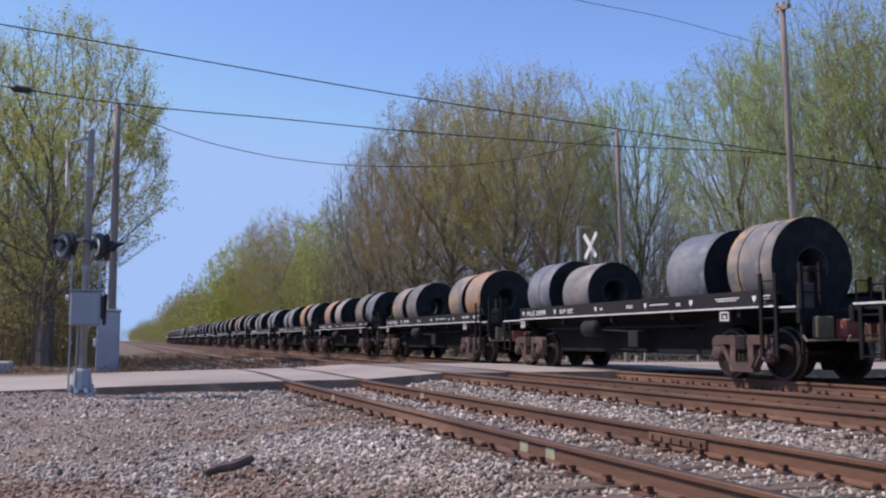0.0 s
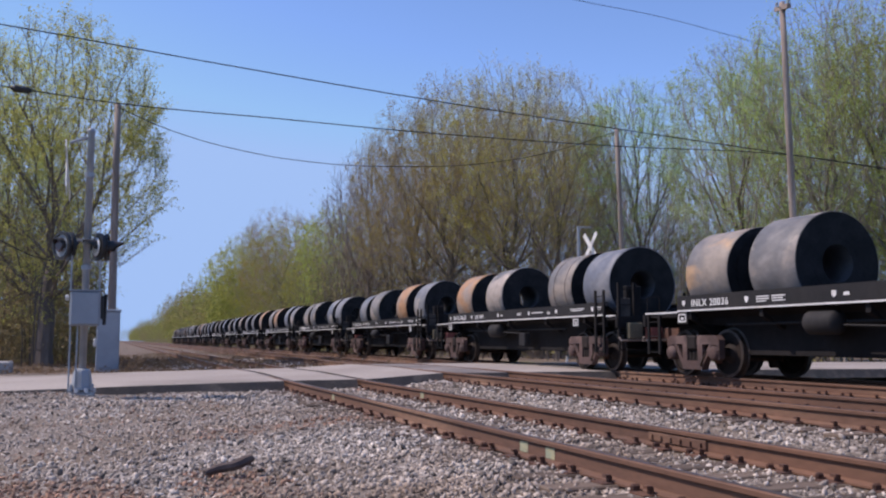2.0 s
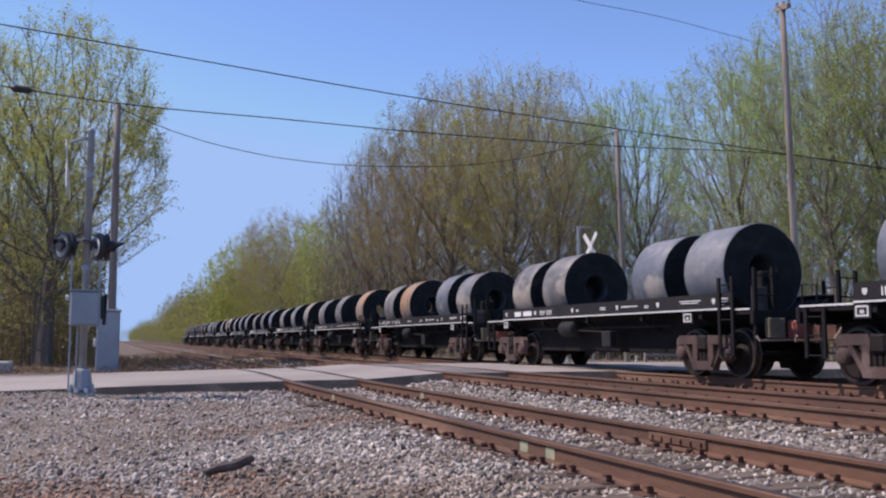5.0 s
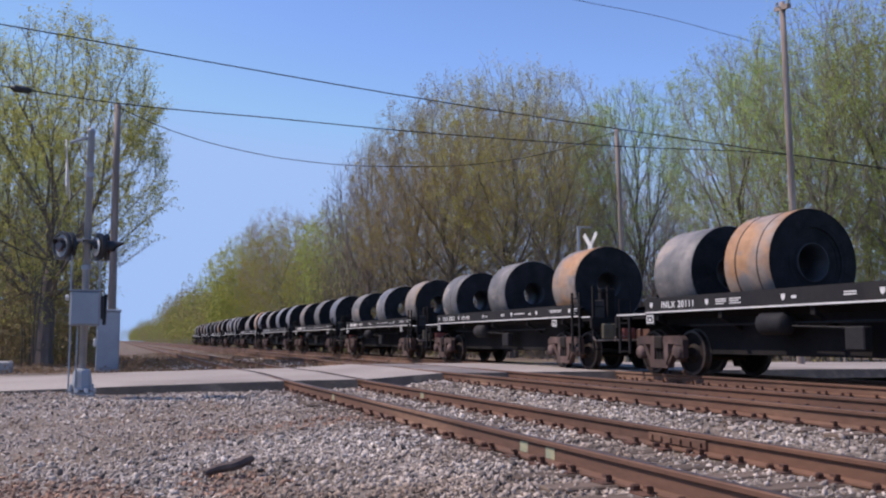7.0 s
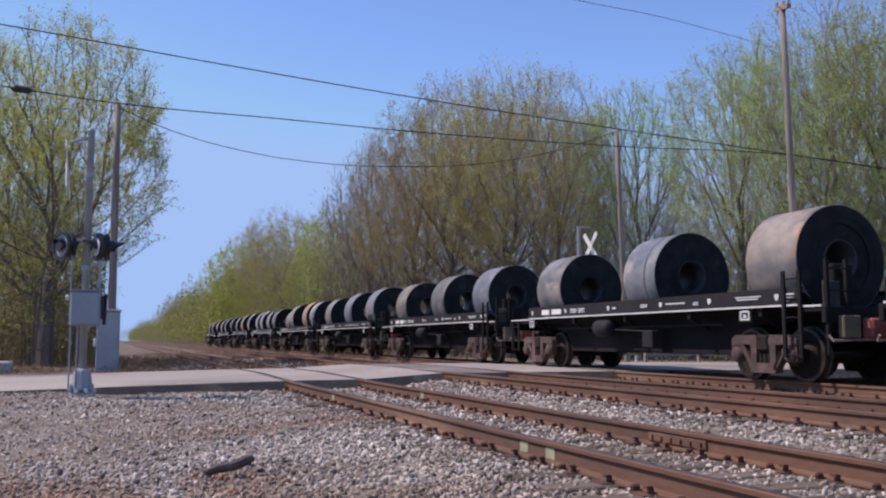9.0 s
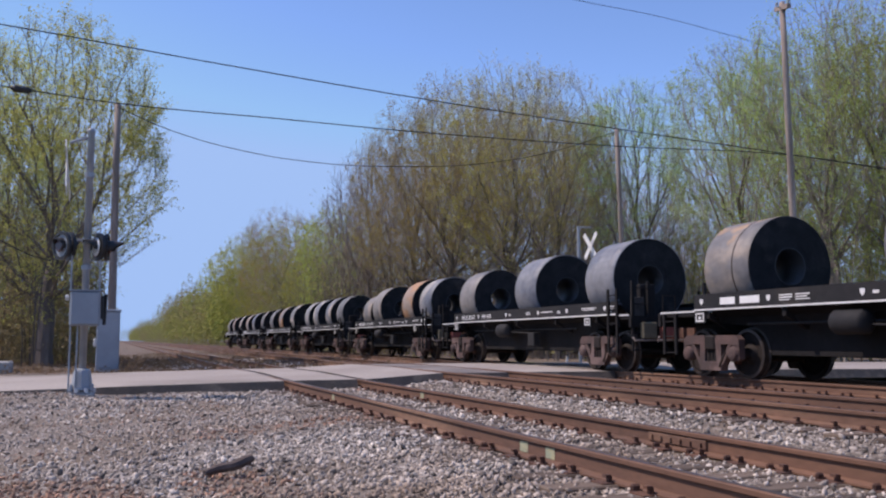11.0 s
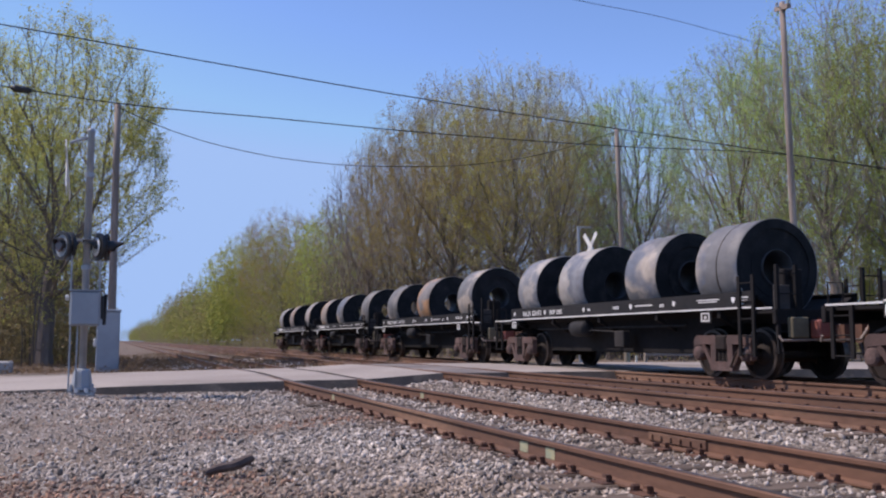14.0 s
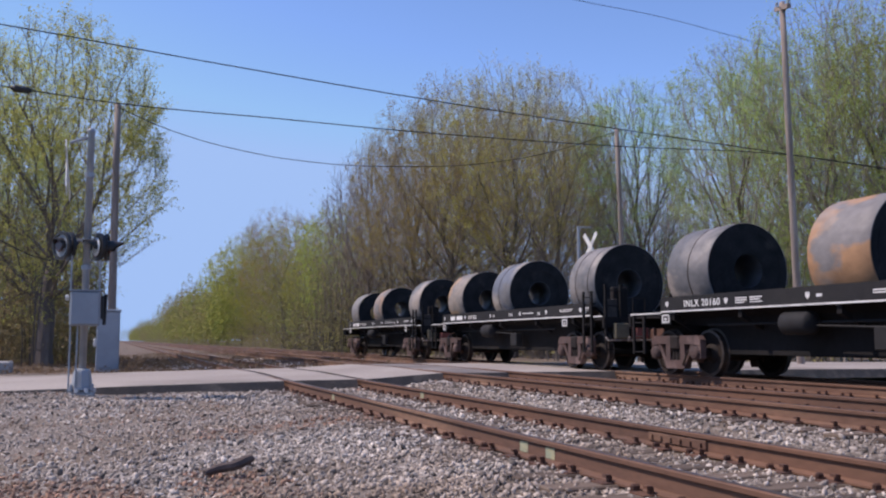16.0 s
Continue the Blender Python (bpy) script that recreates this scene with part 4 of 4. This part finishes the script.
def poles_and_cables():
    utility_pole((-0.16, 35.2, -0.3), (-0.22, 34.5, 9.35), 0.155, 0.11, label="tall bare wooden pole beside the relay cabinet")
    utility_pole((21.3, 35.1, -0.5), (20.52, 34.34, 10.03), 0.135, 0.09)
    utility_pole((20.0, 22.8, -0.5), (19.05, 21.93, 11.13), 0.125, 0.085, arm=(1.1, 70, -14), label="wooden utility pole with a short cross-arm")
    wire([on_y(-160, 17, 33), on_y(0, 43, 33), on_y(370, 110, 33), on_y(740, 174, 33), on_y(1090, 228, 33), on_y(1400, 274, 33), on_y(1700, 320, 33)], 0.022, "thick black overhead cable spanning the tracks")
    wire([on_y(-160, 130, 33.5), on_y(0, 152, 33.5), on_y(208, 183, 34.3), on_y(500, 211, 34), on_y(740, 234, 34), on_y(1090, 259, 34), on_y(1400, 275, 34), on_y(1700, 322, 34)], 0.021, "thick black overhead cable spanning the tracks")
    wire([on_y(208, 190, 34.3), on_y(300, 230, 34.3), on_y(420, 265, 34.3), on_y(560, 288, 34.3), on_y(700, 295, 34.3), on_y(850, 290, 34.3), on_y(980, 268, 34.3), on_y(1091, 233, 34.3)], 0.015, "thin sagging cable between two poles")
    wire([on_y(940, -22, 50), on_y(1020, 0, 50), on_y(1160, 28, 50), on_y(1300, 65, 50), on_y(1420, 100, 50)], 0.018, "thin distant overhead wire")
    wire([on_y(-80, 385, 36), on_y(0, 425, 36), on_y(50, 450, 36), on_y(90, 462, 36)], 0.02, "slack cable beside the tree")
    s = tagged(part("cable_splice", tube(B(), [on_y(18, 155, 33.5), on_y(26, 157, 33.5), on_y(50, 160, 33.5), on_y(58, 161, 33.5)], [0.03, 0.12, 0.12, 0.03], 10), M["cable"], None), "black splice case on the overhead cable", "splice case")


# ------------------------------------------------------------------ trees
def lobed(rng, height, width, low, peak, count, hollow):
    """Places spread through a domed crown with uneven lobes; peak is the height of the widest part."""
    lobes = [(rng.uniform(0, 6.28), rng.uniform(0.15, 0.95), rng.uniform(0.55, 1.1), rng.uniform(-0.22, 0.16)) for _ in range(16)]
    out = []
    while len(out) < count:
        t, az = rng.random(), rng.uniform(0, 6.283)
        if t < peak:
            g = 0.34 + 0.66 * math.sin(0.5 * math.pi * t / peak)
        else:
            g = math.sqrt(max(0.0, 1 - ((t - peak) / (1.001 - peak)) ** 2.1))
        if rng.random() > g * g + 0.04:
            continue
        bump = 1.0
        for a, h, s, k in lobes:
            d = math.acos(max(-1, min(1, math.cos(az - a)))) / s
            bump += k * math.exp(-d * d - ((t - h) / 0.16) ** 2)
        q = width * g * bump * (rng.random() ** hollow)
        out.append(Vector((q * math.cos(az), q * math.sin(az), low + (height - low) * t * (0.94 + 0.06 * bump))))
    return out


def tree_nodes(seed, height, width, low, fork, peak, count, reach, hollow):
    """Joins every place of the crown to the limb that serves it by the shortest way, so that limbs fan up from the fork."""
    rng = random.Random(seed)
    crown = lobed(rng, height, width, low, peak, count, hollow)
    pos, par, run = [], [], []
    sway = Vector((rng.uniform(-0.4, 0.4), rng.uniform(-0.4, 0.4), 0))
    top = fork + (height - fork) * 0.42
    for k in range(9):
        z = -0.4 + (top + 0.4) * k / 8
        pos.append(Vector((0, 0, z)) + sway * (z / top) ** 2 + Vector((rng.uniform(-0.06, 0.06), rng.uniform(-0.06, 0.06), 0)))
        par.append(k - 1)
        run.append(max(0.0, z - fork))
    hub = Vector((0, 0, fork))
    crown.sort(key=lambda p: (p - hub).length)
    A = np.zeros((count + 9, 3))
    L = np.zeros(count + 9)
    A[:9], L[:9] = [p[:] for p in pos], run
    for i, p in enumerate(crown):
        n = 9 + i
        d = A[:n] - np.array(p[:])
        dist = np.sqrt((d * d).sum(1))
        cost = dist + reach * L[:n] + 2.2 * np.maximum(0.0, d[:, 2] + 0.45 * np.hypot(d[:, 0], d[:, 1])) + np.where(A[:n, 2] < fork * 0.85, 50.0, 0.0)
        j = int(np.argmin(cost))
        A[n], L[n] = p[:], L[j] + dist[j]
        par.append(j)
    return A, par


def prism(vs, fs, p, q, r0, r1, n):
    d = (q - p).normalized()
    a = d.cross(Vector((0.3, 1, 0.1))).normalized()
    b = d.cross(a)
    k = len(vs)
    for c, r in ((p, r0), (q, r1)):
        for j in range(n):
            t = 2 * math.pi * j / n
            vs.append(tuple(c + (a * math.cos(t) + b * math.sin(t)) * r))
    for j in range(n):
        fs.append((k + j, k + (j + 1) % n, k + n + (j + 1) % n, k + n + j))


def tree_meshes(seed, height, width, low, fork, peak, thick, count, twigs, leaves, size, leafkind, barkkind="bark", reach=0.35, hollow=0.42, twig=0.9, sprout=1.0):
    A, par = tree_nodes(seed, height, width, low, fork, peak, count, reach, hollow)
    n = len(A)
    kids = np.zeros(n, int)
    for i in range(n - 1, 8, -1):
        kids[par[i]] += 1
    load = np.where(kids == 0, 1.0, 0.0)
    for i in range(n - 1, 0, -1):
        load[par[i]] += max(load[i], 1.0)
    tip = 0.009
    power = math.log(load[0]) / math.log(thick / tip)
    rad = tip * np.maximum(load, 1.0) ** (1 / power)
    rng = np.random.default_rng(seed)
    # limbs straighten between their parent and their heaviest child
    heir = [0] * n
    for i in range(n - 1, 8, -1):
        if heir[par[i]] == 0 or load[i] > load[heir[par[i]]]:
            heir[par[i]] = i
    for _ in range(4):
        S = A.copy()
        for i in range(5, n):
            if heir[i]:
                S[i] = 0.4 * A[i] + 0.3 * (A[par[i]] + A[heir[i]])
        A = S
    P = [Vector(a) for a in A]
    sets = (([], []), ([], []))
    ways = np.zeros((n, 3))
    for i in range(1, n):
        j = par[i]
        p, q = P[j], P[i]
        ways[i] = (q - p).normalized()[:]
        vs, fs = sets[0 if rad[i] > 0.055 else 1]
        sides = 8 if rad[i] > 0.15 else (5 if rad[i] > 0.055 else 3)
        r0 = min(rad[j], rad[i] * 1.35) * (1.35 if j == 0 else 1.0)
        if i > 8 and (q - p).length > 0.9:
            # a limb bows: it leaves its parent outward and then turns up
            m = (p + q) * 0.5 + Vector((*rng.normal(0, 0.05, 2), -0.10)) * (q - p).length
            prism(vs, fs, p, m, r0, (r0 + rad[i]) / 2, sides)
            prism(vs, fs, m, q, (r0 + rad[i]) / 2, rad[i], sides)
        else:
            prism(vs, fs, p, q, r0, rad[i], sides)
    # fine twigs: long thin slivers from the slender limbs
    slim = np.nonzero((rad < 0.06) & (np.arange(n) > 8))[0]
    src = np.repeat(slim, twigs)
    d = ways[src] * 0.75 + rng.normal(size=(len(src), 3)) * 0.5 + [0, 0, 0.45]
    d /= np.linalg.norm(d, axis=1)[:, None]
    ln = rng.uniform(0.45, 1.25, len(src))[:, None] * twig
    side = np.cross(d, rng.normal(size=d.shape))
    side /= np.linalg.norm(side, axis=1)[:, None]
    base = A[src] - ways[src] * rng.uniform(0, 0.6, len(src))[:, None]
    tips = base + d * ln
    vs, fs = sets[1]
    k = len(vs)
    V = np.stack([base - side * 0.008, base + side * 0.008, tips], axis=1).reshape(-1, 3)
    vs.extend(map(tuple, V))
    fs.extend((k + 3 * i, k + 3 * i + 1, k + 3 * i + 2) for i in range(len(src)))
    wood = []
    for name, part_of, mt in (("trunk", sets[0], "bark"), ("branchwork", sets[1], barkkind)):
        me = bpy.data.meshes.new(name)
        me.from_pydata(part_of[0], [], part_of[1])
        me.materials.append(M[mt])
        wood.append(me)
    # leaves sit along the twigs, thicker on some limbs than on others
    w = np.array([0.5 + 0.75 * noise.noise((a[0] * 0.45, a[1] * 0.45, a[2] * 0.4 + seed)) for a in base])
    w = np.clip(w, 0.06, None) * (0.35 + np.hypot(base[:, 0], base[:, 1]) / width) ** sprout
    pick = rng.choice(len(src), leaves, p=w / w.sum())
    c = base[pick] + d[pick] * ln[pick] * rng.uniform(0.25, 1.1, leaves)[:, None] + rng.normal(size=(leaves, 3)) * 0.10
    crown = leaf_cards(c, size, rng)
    crown.materials.append(leaf[leafkind])
    return wood[0], wood[1], crown


def leaf_cards(c, size, rng):
    """Small three-cornered leaf sprays, turned every way."""
    n = len(c)
    u = rng.normal(size=(n, 3))
    u /= np.linalg.norm(u, axis=1)[:, None]
    w = np.cross(u, rng.normal(size=(n, 3)))
    w /= np.linalg.norm(w, axis=1)[:, None]
    k = np.cross(u, w)
    s = (size * rng.uniform(0.6, 1.4, n))[:, None]
    V = np.stack([c - u * s, c - w * s * 0.7 + k * s * 0.2, c + u * s * 0.8], axis=1).reshape(-1, 3)
    me = bpy.data.meshes.new("crown")
    me.vertices.add(3 * n)
    me.vertices.foreach_set("co", V.ravel())
    me.loops.add(3 * n)
    me.loops.foreach_set("vertex_index", np.arange(3 * n, dtype=np.int32))
    me.polygons.add(n)
    me.polygons.foreach_set("loop_start", np.arange(n, dtype=np.int32) * 3)
    me.update(calc_edges=True)
    return me


def plant(kind, px, top, d, turn, label, wide=1.0):
    """A tree on the sight line of a bearing, d metres off, as high as its top shows."""
    f = 784 / math.tan(radians(26.1))
    side, ahead = (px - 784) / f * d, d
    x = side * math.cos(YAW) + ahead * math.sin(YAW)
    y = ahead * math.cos(YAW) - side * math.sin(YAW)
    g = bed(x, y) - 0.05
    s = (EYE.z + (603 - top) / f * d - g) / 20
    root = empty("tree", pose(x, y, g, 0, 0, turn), label, "tree", "trees along the line")
    for name, me in zip(("trunk", "branchwork", "crown"), kind):
        ob = new(name, me)
        ob.parent = root
        ob.scale = (s * wide, s * wide, s)
    return root


def trees():
    oak = tree_meshes(21, 20, 6.4, 4.2, 5.5, 0.5, 0.34, 1500, 3, 40000, 0.062, "olive", "twig", 0.50)
    oak2 = tree_meshes(33, 20, 5.4, 3.6, 5.0, 0.52, 0.28, 1200, 4, 13000, 0.06, "bud", "twig", 0.50)
    poplar = tree_meshes(45, 20, 4.7, 4.4, 5.4, 0.64, 0.26, 1350, 3, 32000, 0.06, "green", "twig", 0.72)
    maple = tree_meshes(57, 20, 5.4, 1.6, 3.0, 0.44, 0.26, 900, 3, 28000, 0.09, "lime", "twig", 0.45)
    bare = tree_meshes(64, 20, 4.4, 3.6, 4.5, 0.6, 0.24, 1150, 4, 3500, 0.05, "bud", "twig", 0.6)
    left = tree_meshes(83, 20, 6.3, 2.6, 4.0, 0.62, 0.40, 1700, 4, 60000, 0.072, "spring", "bark", 0.42)
    oakl, budl, popl, mapl, barl, lefl = ("big spreading tree with olive spring leaves", "brown budding tree, barely in leaf", "slender upright tree with fresh green leaves",
                                          "tree in yellow-green spring leaf", "bare grey tree at the wood's edge", "leafing tree with dark limbs beside the road")
    rows = [
        # the wood's edge beyond the crossing
        (oak, 905, 100, 62, 20, oakl, 1.05), (oak, 800, 130, 66, 140, oakl, 1.0), (oak, 985, 118, 60, 250, oakl, 0.85), (oak, 735, 195, 70, 70, oakl, 1.0),
        (oak, 850, 135, 76, 80, oakl, 1.1), (oak2, 880, 200, 86, 30, budl, 1.2), (bare, 760, 260, 90, 170, barl, 1.3), (oak2, 1100, 330, 84, 260, budl, 1.2), (oak2, 955, 160, 78, 200, budl, 1.1), (oak2, 690, 245, 80, 320, budl, 1.0), (bare, 650, 255, 84, 30, barl, 1.1), (oak2, 620, 325, 94, 115, budl, 1.0),
        (poplar, 1132, 134, 58, 10, popl, 1.0), (bare, 1065, 205, 66, 220, barl, 0.9), (oak2, 1040, 215, 68, 45, budl, 0.8), (oak2, 1225, 300, 66, 160, budl, 0.9),
        (poplar, 1312, 62, 52, 60, popl, 1.12), (poplar, 1478, -20, 47, 170, popl, 1.2), (poplar, 1590, -40, 45, 215, popl, 1.1), (poplar, 1400, 60, 66, 290, popl, 1.1),
        (bare, 1540, 60, 64, 75, barl, 1.1), (oak2, 1390, 180, 72, 155, budl, 1.1), (oak2, 1265, 290, 74, 15, budl, 1.1), (maple, 1680, -40, 47, 35, mapl, 1.0), (bare, 1165, 290, 78, 250, barl, 1.2),
        (maple, 1240, 390, 60, 90, mapl, 1.1), (maple, 1375, 345, 56, 190, mapl, 1.1), (maple, 1500, 330, 54, 320, mapl, 1.1), (maple, 1585, 300, 50, 10, mapl, 1.1), (bare, 1020, 330, 84, 300, barl, 1.3),
        # further along the line
        (maple, 590, 362, 108, 60, mapl, 1.0), (maple, 572, 392, 124, 240, mapl, 0.9), (oak, 503, 366, 146, 100, oakl, 1.15), (maple, 508, 384, 156, 10, mapl, 1.1), (maple, 452, 400, 172, 200, mapl, 1.0), (bare, 655, 335, 105, 90, barl, 1.2),
        (maple, 430, 415, 186, 20, mapl, 1.1), (maple, 405, 438, 208, 250, mapl, 1.2), (maple, 470, 440, 160, 80, mapl, 1.2), (maple, 545, 430, 118, 310, mapl, 1.0), (bare, 600, 400, 122, 190, barl, 1.3),
        # by the crossing, on the near side of the line
        (left, 84, 18, 37, 0, lefl, 1.14), (left, -40, 60, 47, 45, lefl, 0.95), (bare, 45, 300, 44, 200, barl, 0.7), (bare, 150, 340, 52, 20, barl, 0.5), (left, 80, 290, 50, 240, lefl, 0.75), (oak2, 20, 360, 44, 70, budl, 1.0),
    ]
    for kind, px, top, d, turn, label, wide in rows:
        plant(kind, px, top, d, turn, label, wide)


def far_woods():
    """The wood's edge that runs on to the horizon, and the undergrowth under it."""
    r = random.Random(8)
    rng = np.random.default_rng(8)
    pts = []
    y = 185.0
    while y < 1500:
        for x0 in (21, 27, 34):
            h, w = r.choice((r.uniform(10, 15), r.uniform(14, 20.5))), r.uniform(2.6, 5.0)
            x, n = x0 + r.uniform(-1.5, 1.5), int(800 if y < 400 else 340)
            a = rng.normal(size=(n, 3))
            a /= np.linalg.norm(a, axis=1)[:, None]
            a *= (rng.random(n) ** 0.33)[:, None]
            a = a * [w, w, h * 0.5] * (1 + 0.25 * np.sin(a[:, :1] * 7 + x) * np.cos(a[:, 2:] * 6)) + [x, y + r.uniform(-2, 2), h * 0.5]
            pts.append(a)
        y += 6.5 if y < 400 else 14
    # far side, low on the horizon
    for _ in range(60):
        n, x, yy = 300, r.uniform(-90, 40), r.uniform(1350, 1600)
        a = rng.normal(size=(n, 3)) * [7, 6, 5] + [x, yy, 9]
        pts.append(a)
    mid = []
    for y in range(98, 190, 6):
        for x0 in (24.5, 30, 37):
            h, w, n = r.uniform(11, 18.5), r.uniform(2.8, 4.6), 1700
            a = rng.normal(size=(n, 3))
            a /= np.linalg.norm(a, axis=1)[:, None]
            a *= (rng.random(n) ** 0.33)[:, None]
            mid.append(a * [w, w, h * 0.5] * (1 + 0.3 * np.sin(a[:, :1] * 7 + x0) * np.cos(a[:, 2:] * 6 + y)) + [x0 + r.uniform(-1.5, 1.5), y + r.uniform(-2, 2), h * 0.5])
    me = leaf_cards(np.concatenate(mid), 0.15, rng)
    me.name = "woods"
    me.materials.append(leaf["far"])
    tagged(new("woods", me), "dense spring wood behind the line's first trees", "woods", kind="stuff")
    me = leaf_cards(np.concatenate(pts), 0.38, rng)
    me.name = "far_woods"
    me.materials.append(leaf["far"])
    tagged(new("far_woods", me), "distant wood in yellow-green spring leaf along the line", "woods", kind="stuff")
    # undergrowth and saplings
    leaves, sticks = [], []
    spots = [(r.uniform(21, 60), r.uniform(34, 190), 1.0) for _ in range(1500)] + [(r.uniform(20, 24), r.uniform(90, 700), 1.5) for _ in range(420)] + [(r.uniform(-14, -2.0), r.uniform(36, 60), 0.8) for _ in range(120)]
    for lo, hi, near, far, k, count in ((560, 1680, 76, 118, 2.6, 1000), (-60, 185, 40, 60, 1.2, 10)):
        for _ in range(count):
            d, u = r.uniform(near, far), (r.uniform(lo, hi) - 784) / 1600
            spots.append((u * d * math.cos(YAW) + d * math.sin(YAW), d * math.cos(YAW) - u * d * math.sin(YAW), k))
    for x, yy, k in spots:
        if 0 < x < 28 and yy < 46 or k < 1.2 and x > 30 + 0.25 * yy:
            continue
        n, h = int(34 * k), r.uniform(0.8, 3.6) * k
        leaves.append(rng.normal(size=(n, 3)) * [1.1 * k, 1.1, h * 0.42] + [x, yy, h * 0.5 - 0.4])
        if yy < 130:
            for _ in range(3):
                a, hh = r.uniform(0, 6.28), r.uniform(2.5, 10)
                sticks.append((x + r.uniform(-1, 1), yy + r.uniform(-1, 1), hh, 0.12 * hh * math.cos(a), 0.12 * hh * math.sin(a)))
    leaves = np.concatenate(leaves)
    leaves = leaves[leaves[:, 0] > 15]
    near = []
    for _ in range(800):
        d, u, h = r.uniform(38, 60), (r.uniform(-60, 190) - 784) / 1600, r.uniform(1.5, 7.0)
        near.append(rng.normal(size=(70, 3)) * [0.9, 0.9, h * 0.45] + [u * d * math.cos(YAW) + d * math.sin(YAW), d * math.cos(YAW) - u * d * math.sin(YAW), h * 0.5 - 0.4])
    near = np.concatenate(near)
    near = near[near[:, 0] < -0.010 * near[:, 1] - 0.1]
    me = leaf_cards(near, 0.095, rng)
    me.name = "thicket"
    me.materials.append(leaf["brush"])
    tagged(new("thicket", me), "brown and olive thicket under the roadside trees", "thicket", kind="stuff")
    me = leaf_cards(leaves, 0.165, rng)
    me.name = "undergrowth"
    me.materials.append(leaf["brush"])
    tagged(new("undergrowth", me), "tangled brown and olive undergrowth below the trees", "undergrowth", kind="stuff")
    weeds = []
    for _ in range(520):
        x, yy = r.uniform(-3.5, 9.8), 28.0 + 45 * r.random() ** 1.6
        if any(abs(abs(x - c) - 0.755) < 0.16 for c, _ in TRACKS):
            continue
        h = r.uniform(0.05, 0.30) * (1.6 if noise.noise((x * 0.4, yy * 0.2, 3.0)) > 0.1 else 0.7)
        a = rng.normal(size=(46, 3)) * [0.34, 0.34, h * 0.5]
        a[:, 2] = np.abs(a[:, 2])
        weeds.append(a + [x, yy, bed(x, yy) - 0.01])
    me = leaf_cards(np.concatenate(weeds), 0.05, rng)
    me.name = "dead_weeds"
    me.materials.append(leaf["straw"])
    tagged(new("dead_weeds", me), "low brown dead weeds and litter along the tracks", "weeds", kind="stuff")
    vs, fs = [], []
    for x, yy, hh, dx, dy in sticks:
        b = len(vs)
        for t, rad in ((0, 0.035), (0.5, 0.022), (1, 0.008)):
            for q in range(3):
                vs.append((x + dx * t * t + rad * math.cos(q * 2.09), yy + dy * t * t + rad * math.sin(q * 2.09), -0.7 + hh * t))
        for k in (0, 3):
            for q in range(3):
                fs.append((b + k + q, b + k + (q + 1) % 3, b + k + 3 + (q + 1) % 3, b + k + 3 + q))
    tagged(arrays("saplings", vs, fs, M["bark"]), "thin grey-brown saplings crowding the wood's edge", "saplings", kind="stuff")


def small_things():
    # a strip of dark rubber lying on the stones
    bm = tube(B(), [(0.0, 0, 0.03), (0.12, 0.03, 0.05), (0.26, 0.02, 0.055), (0.40, 0.06, 0.09), (0.46, 0.05, 0.12)], [0.03, 0.05, 0.055, 0.06, 0.035], 8)
    for v in bm.verts:
        v.co.z *= 0.8
    ob = part("rubber_scrap", bm, M["rubber"], None)
    ob.matrix_basis = pose(0.72, 7.75, bed(0.9, 8.0) + 0.03, 0, -4, 12) @ Matrix.Scale(0.95, 4)
    tagged(ob, "dark torn scrap of rubber on the gravel", "scrap")
    # pale concrete block by the road
    ob = part("concrete_block", box(B(), -0.9, 0.45, 0, 0.7, -0.1, 0.46, bevel=0.05), M["concrete"], None)
    ob.matrix_basis = pose(-3.3, 29.3, -0.36)
    tagged(ob, "pale weathered concrete block on the verge", "concrete block")
    # post-and-rail fence beyond the crossing
    f = empty("fence", pose(0, 0, -0.5), "grey timber post fence beyond the road", "fence")
    for k in range(16):
        x = 19.0 + 2.4 * k
        part("post", box(B(), x - 0.06, x + 0.06, 29.94, 30.06, -0.2, 0.95, bevel=0.01), M["pole"], f)
        if k < 15:
            part("fence_rail", box(B(), x - 0.05, x + 2.45, 29.90, 29.935, 0.62, 0.72), M["pole"], f)
    for x, y in ((14.4, 27.6), (17.6, 28.4)):
        g = empty("marker_post", pose(x, y, -0.45), "short white marker post by the road", "marker post", "marker posts")
        part("post", tube(B(), [(0, 0, -0.1), (0, 0, 0.62)], 0.04, 8), M["white"], g)
        part("cap", tube(B(), [(0, 0, 0.625), (0, 0, 0.66)], 0.045, 8), M["signalblack"], g)


ground()
road()
train()
crossing_signal()
far_crossbuck()
relay_cabinet()
poles_and_cables()
trees()
far_woods()
small_things()
stones()
for i, (x, z) in enumerate(TRACKS):
    track(i, x, z)


# ------------------------------------------------------------------ movement
def motions():
    times = [0, 4, 8, 12, 16]
    for ob, x, y, z in MOVING:
        walk(ob, [(t, pose(x, y - SPEED * t, z)) for t in times])
    spin = math.degrees(SPEED / WHEEL_R)
    turns = [2 * i / FPS for i in range(241)]
    for w in WHEELSETS:
        x, y, z = w.location
        walk(w, [(t, pose(x, y, z, spin * t)) for t in turns])


motions()
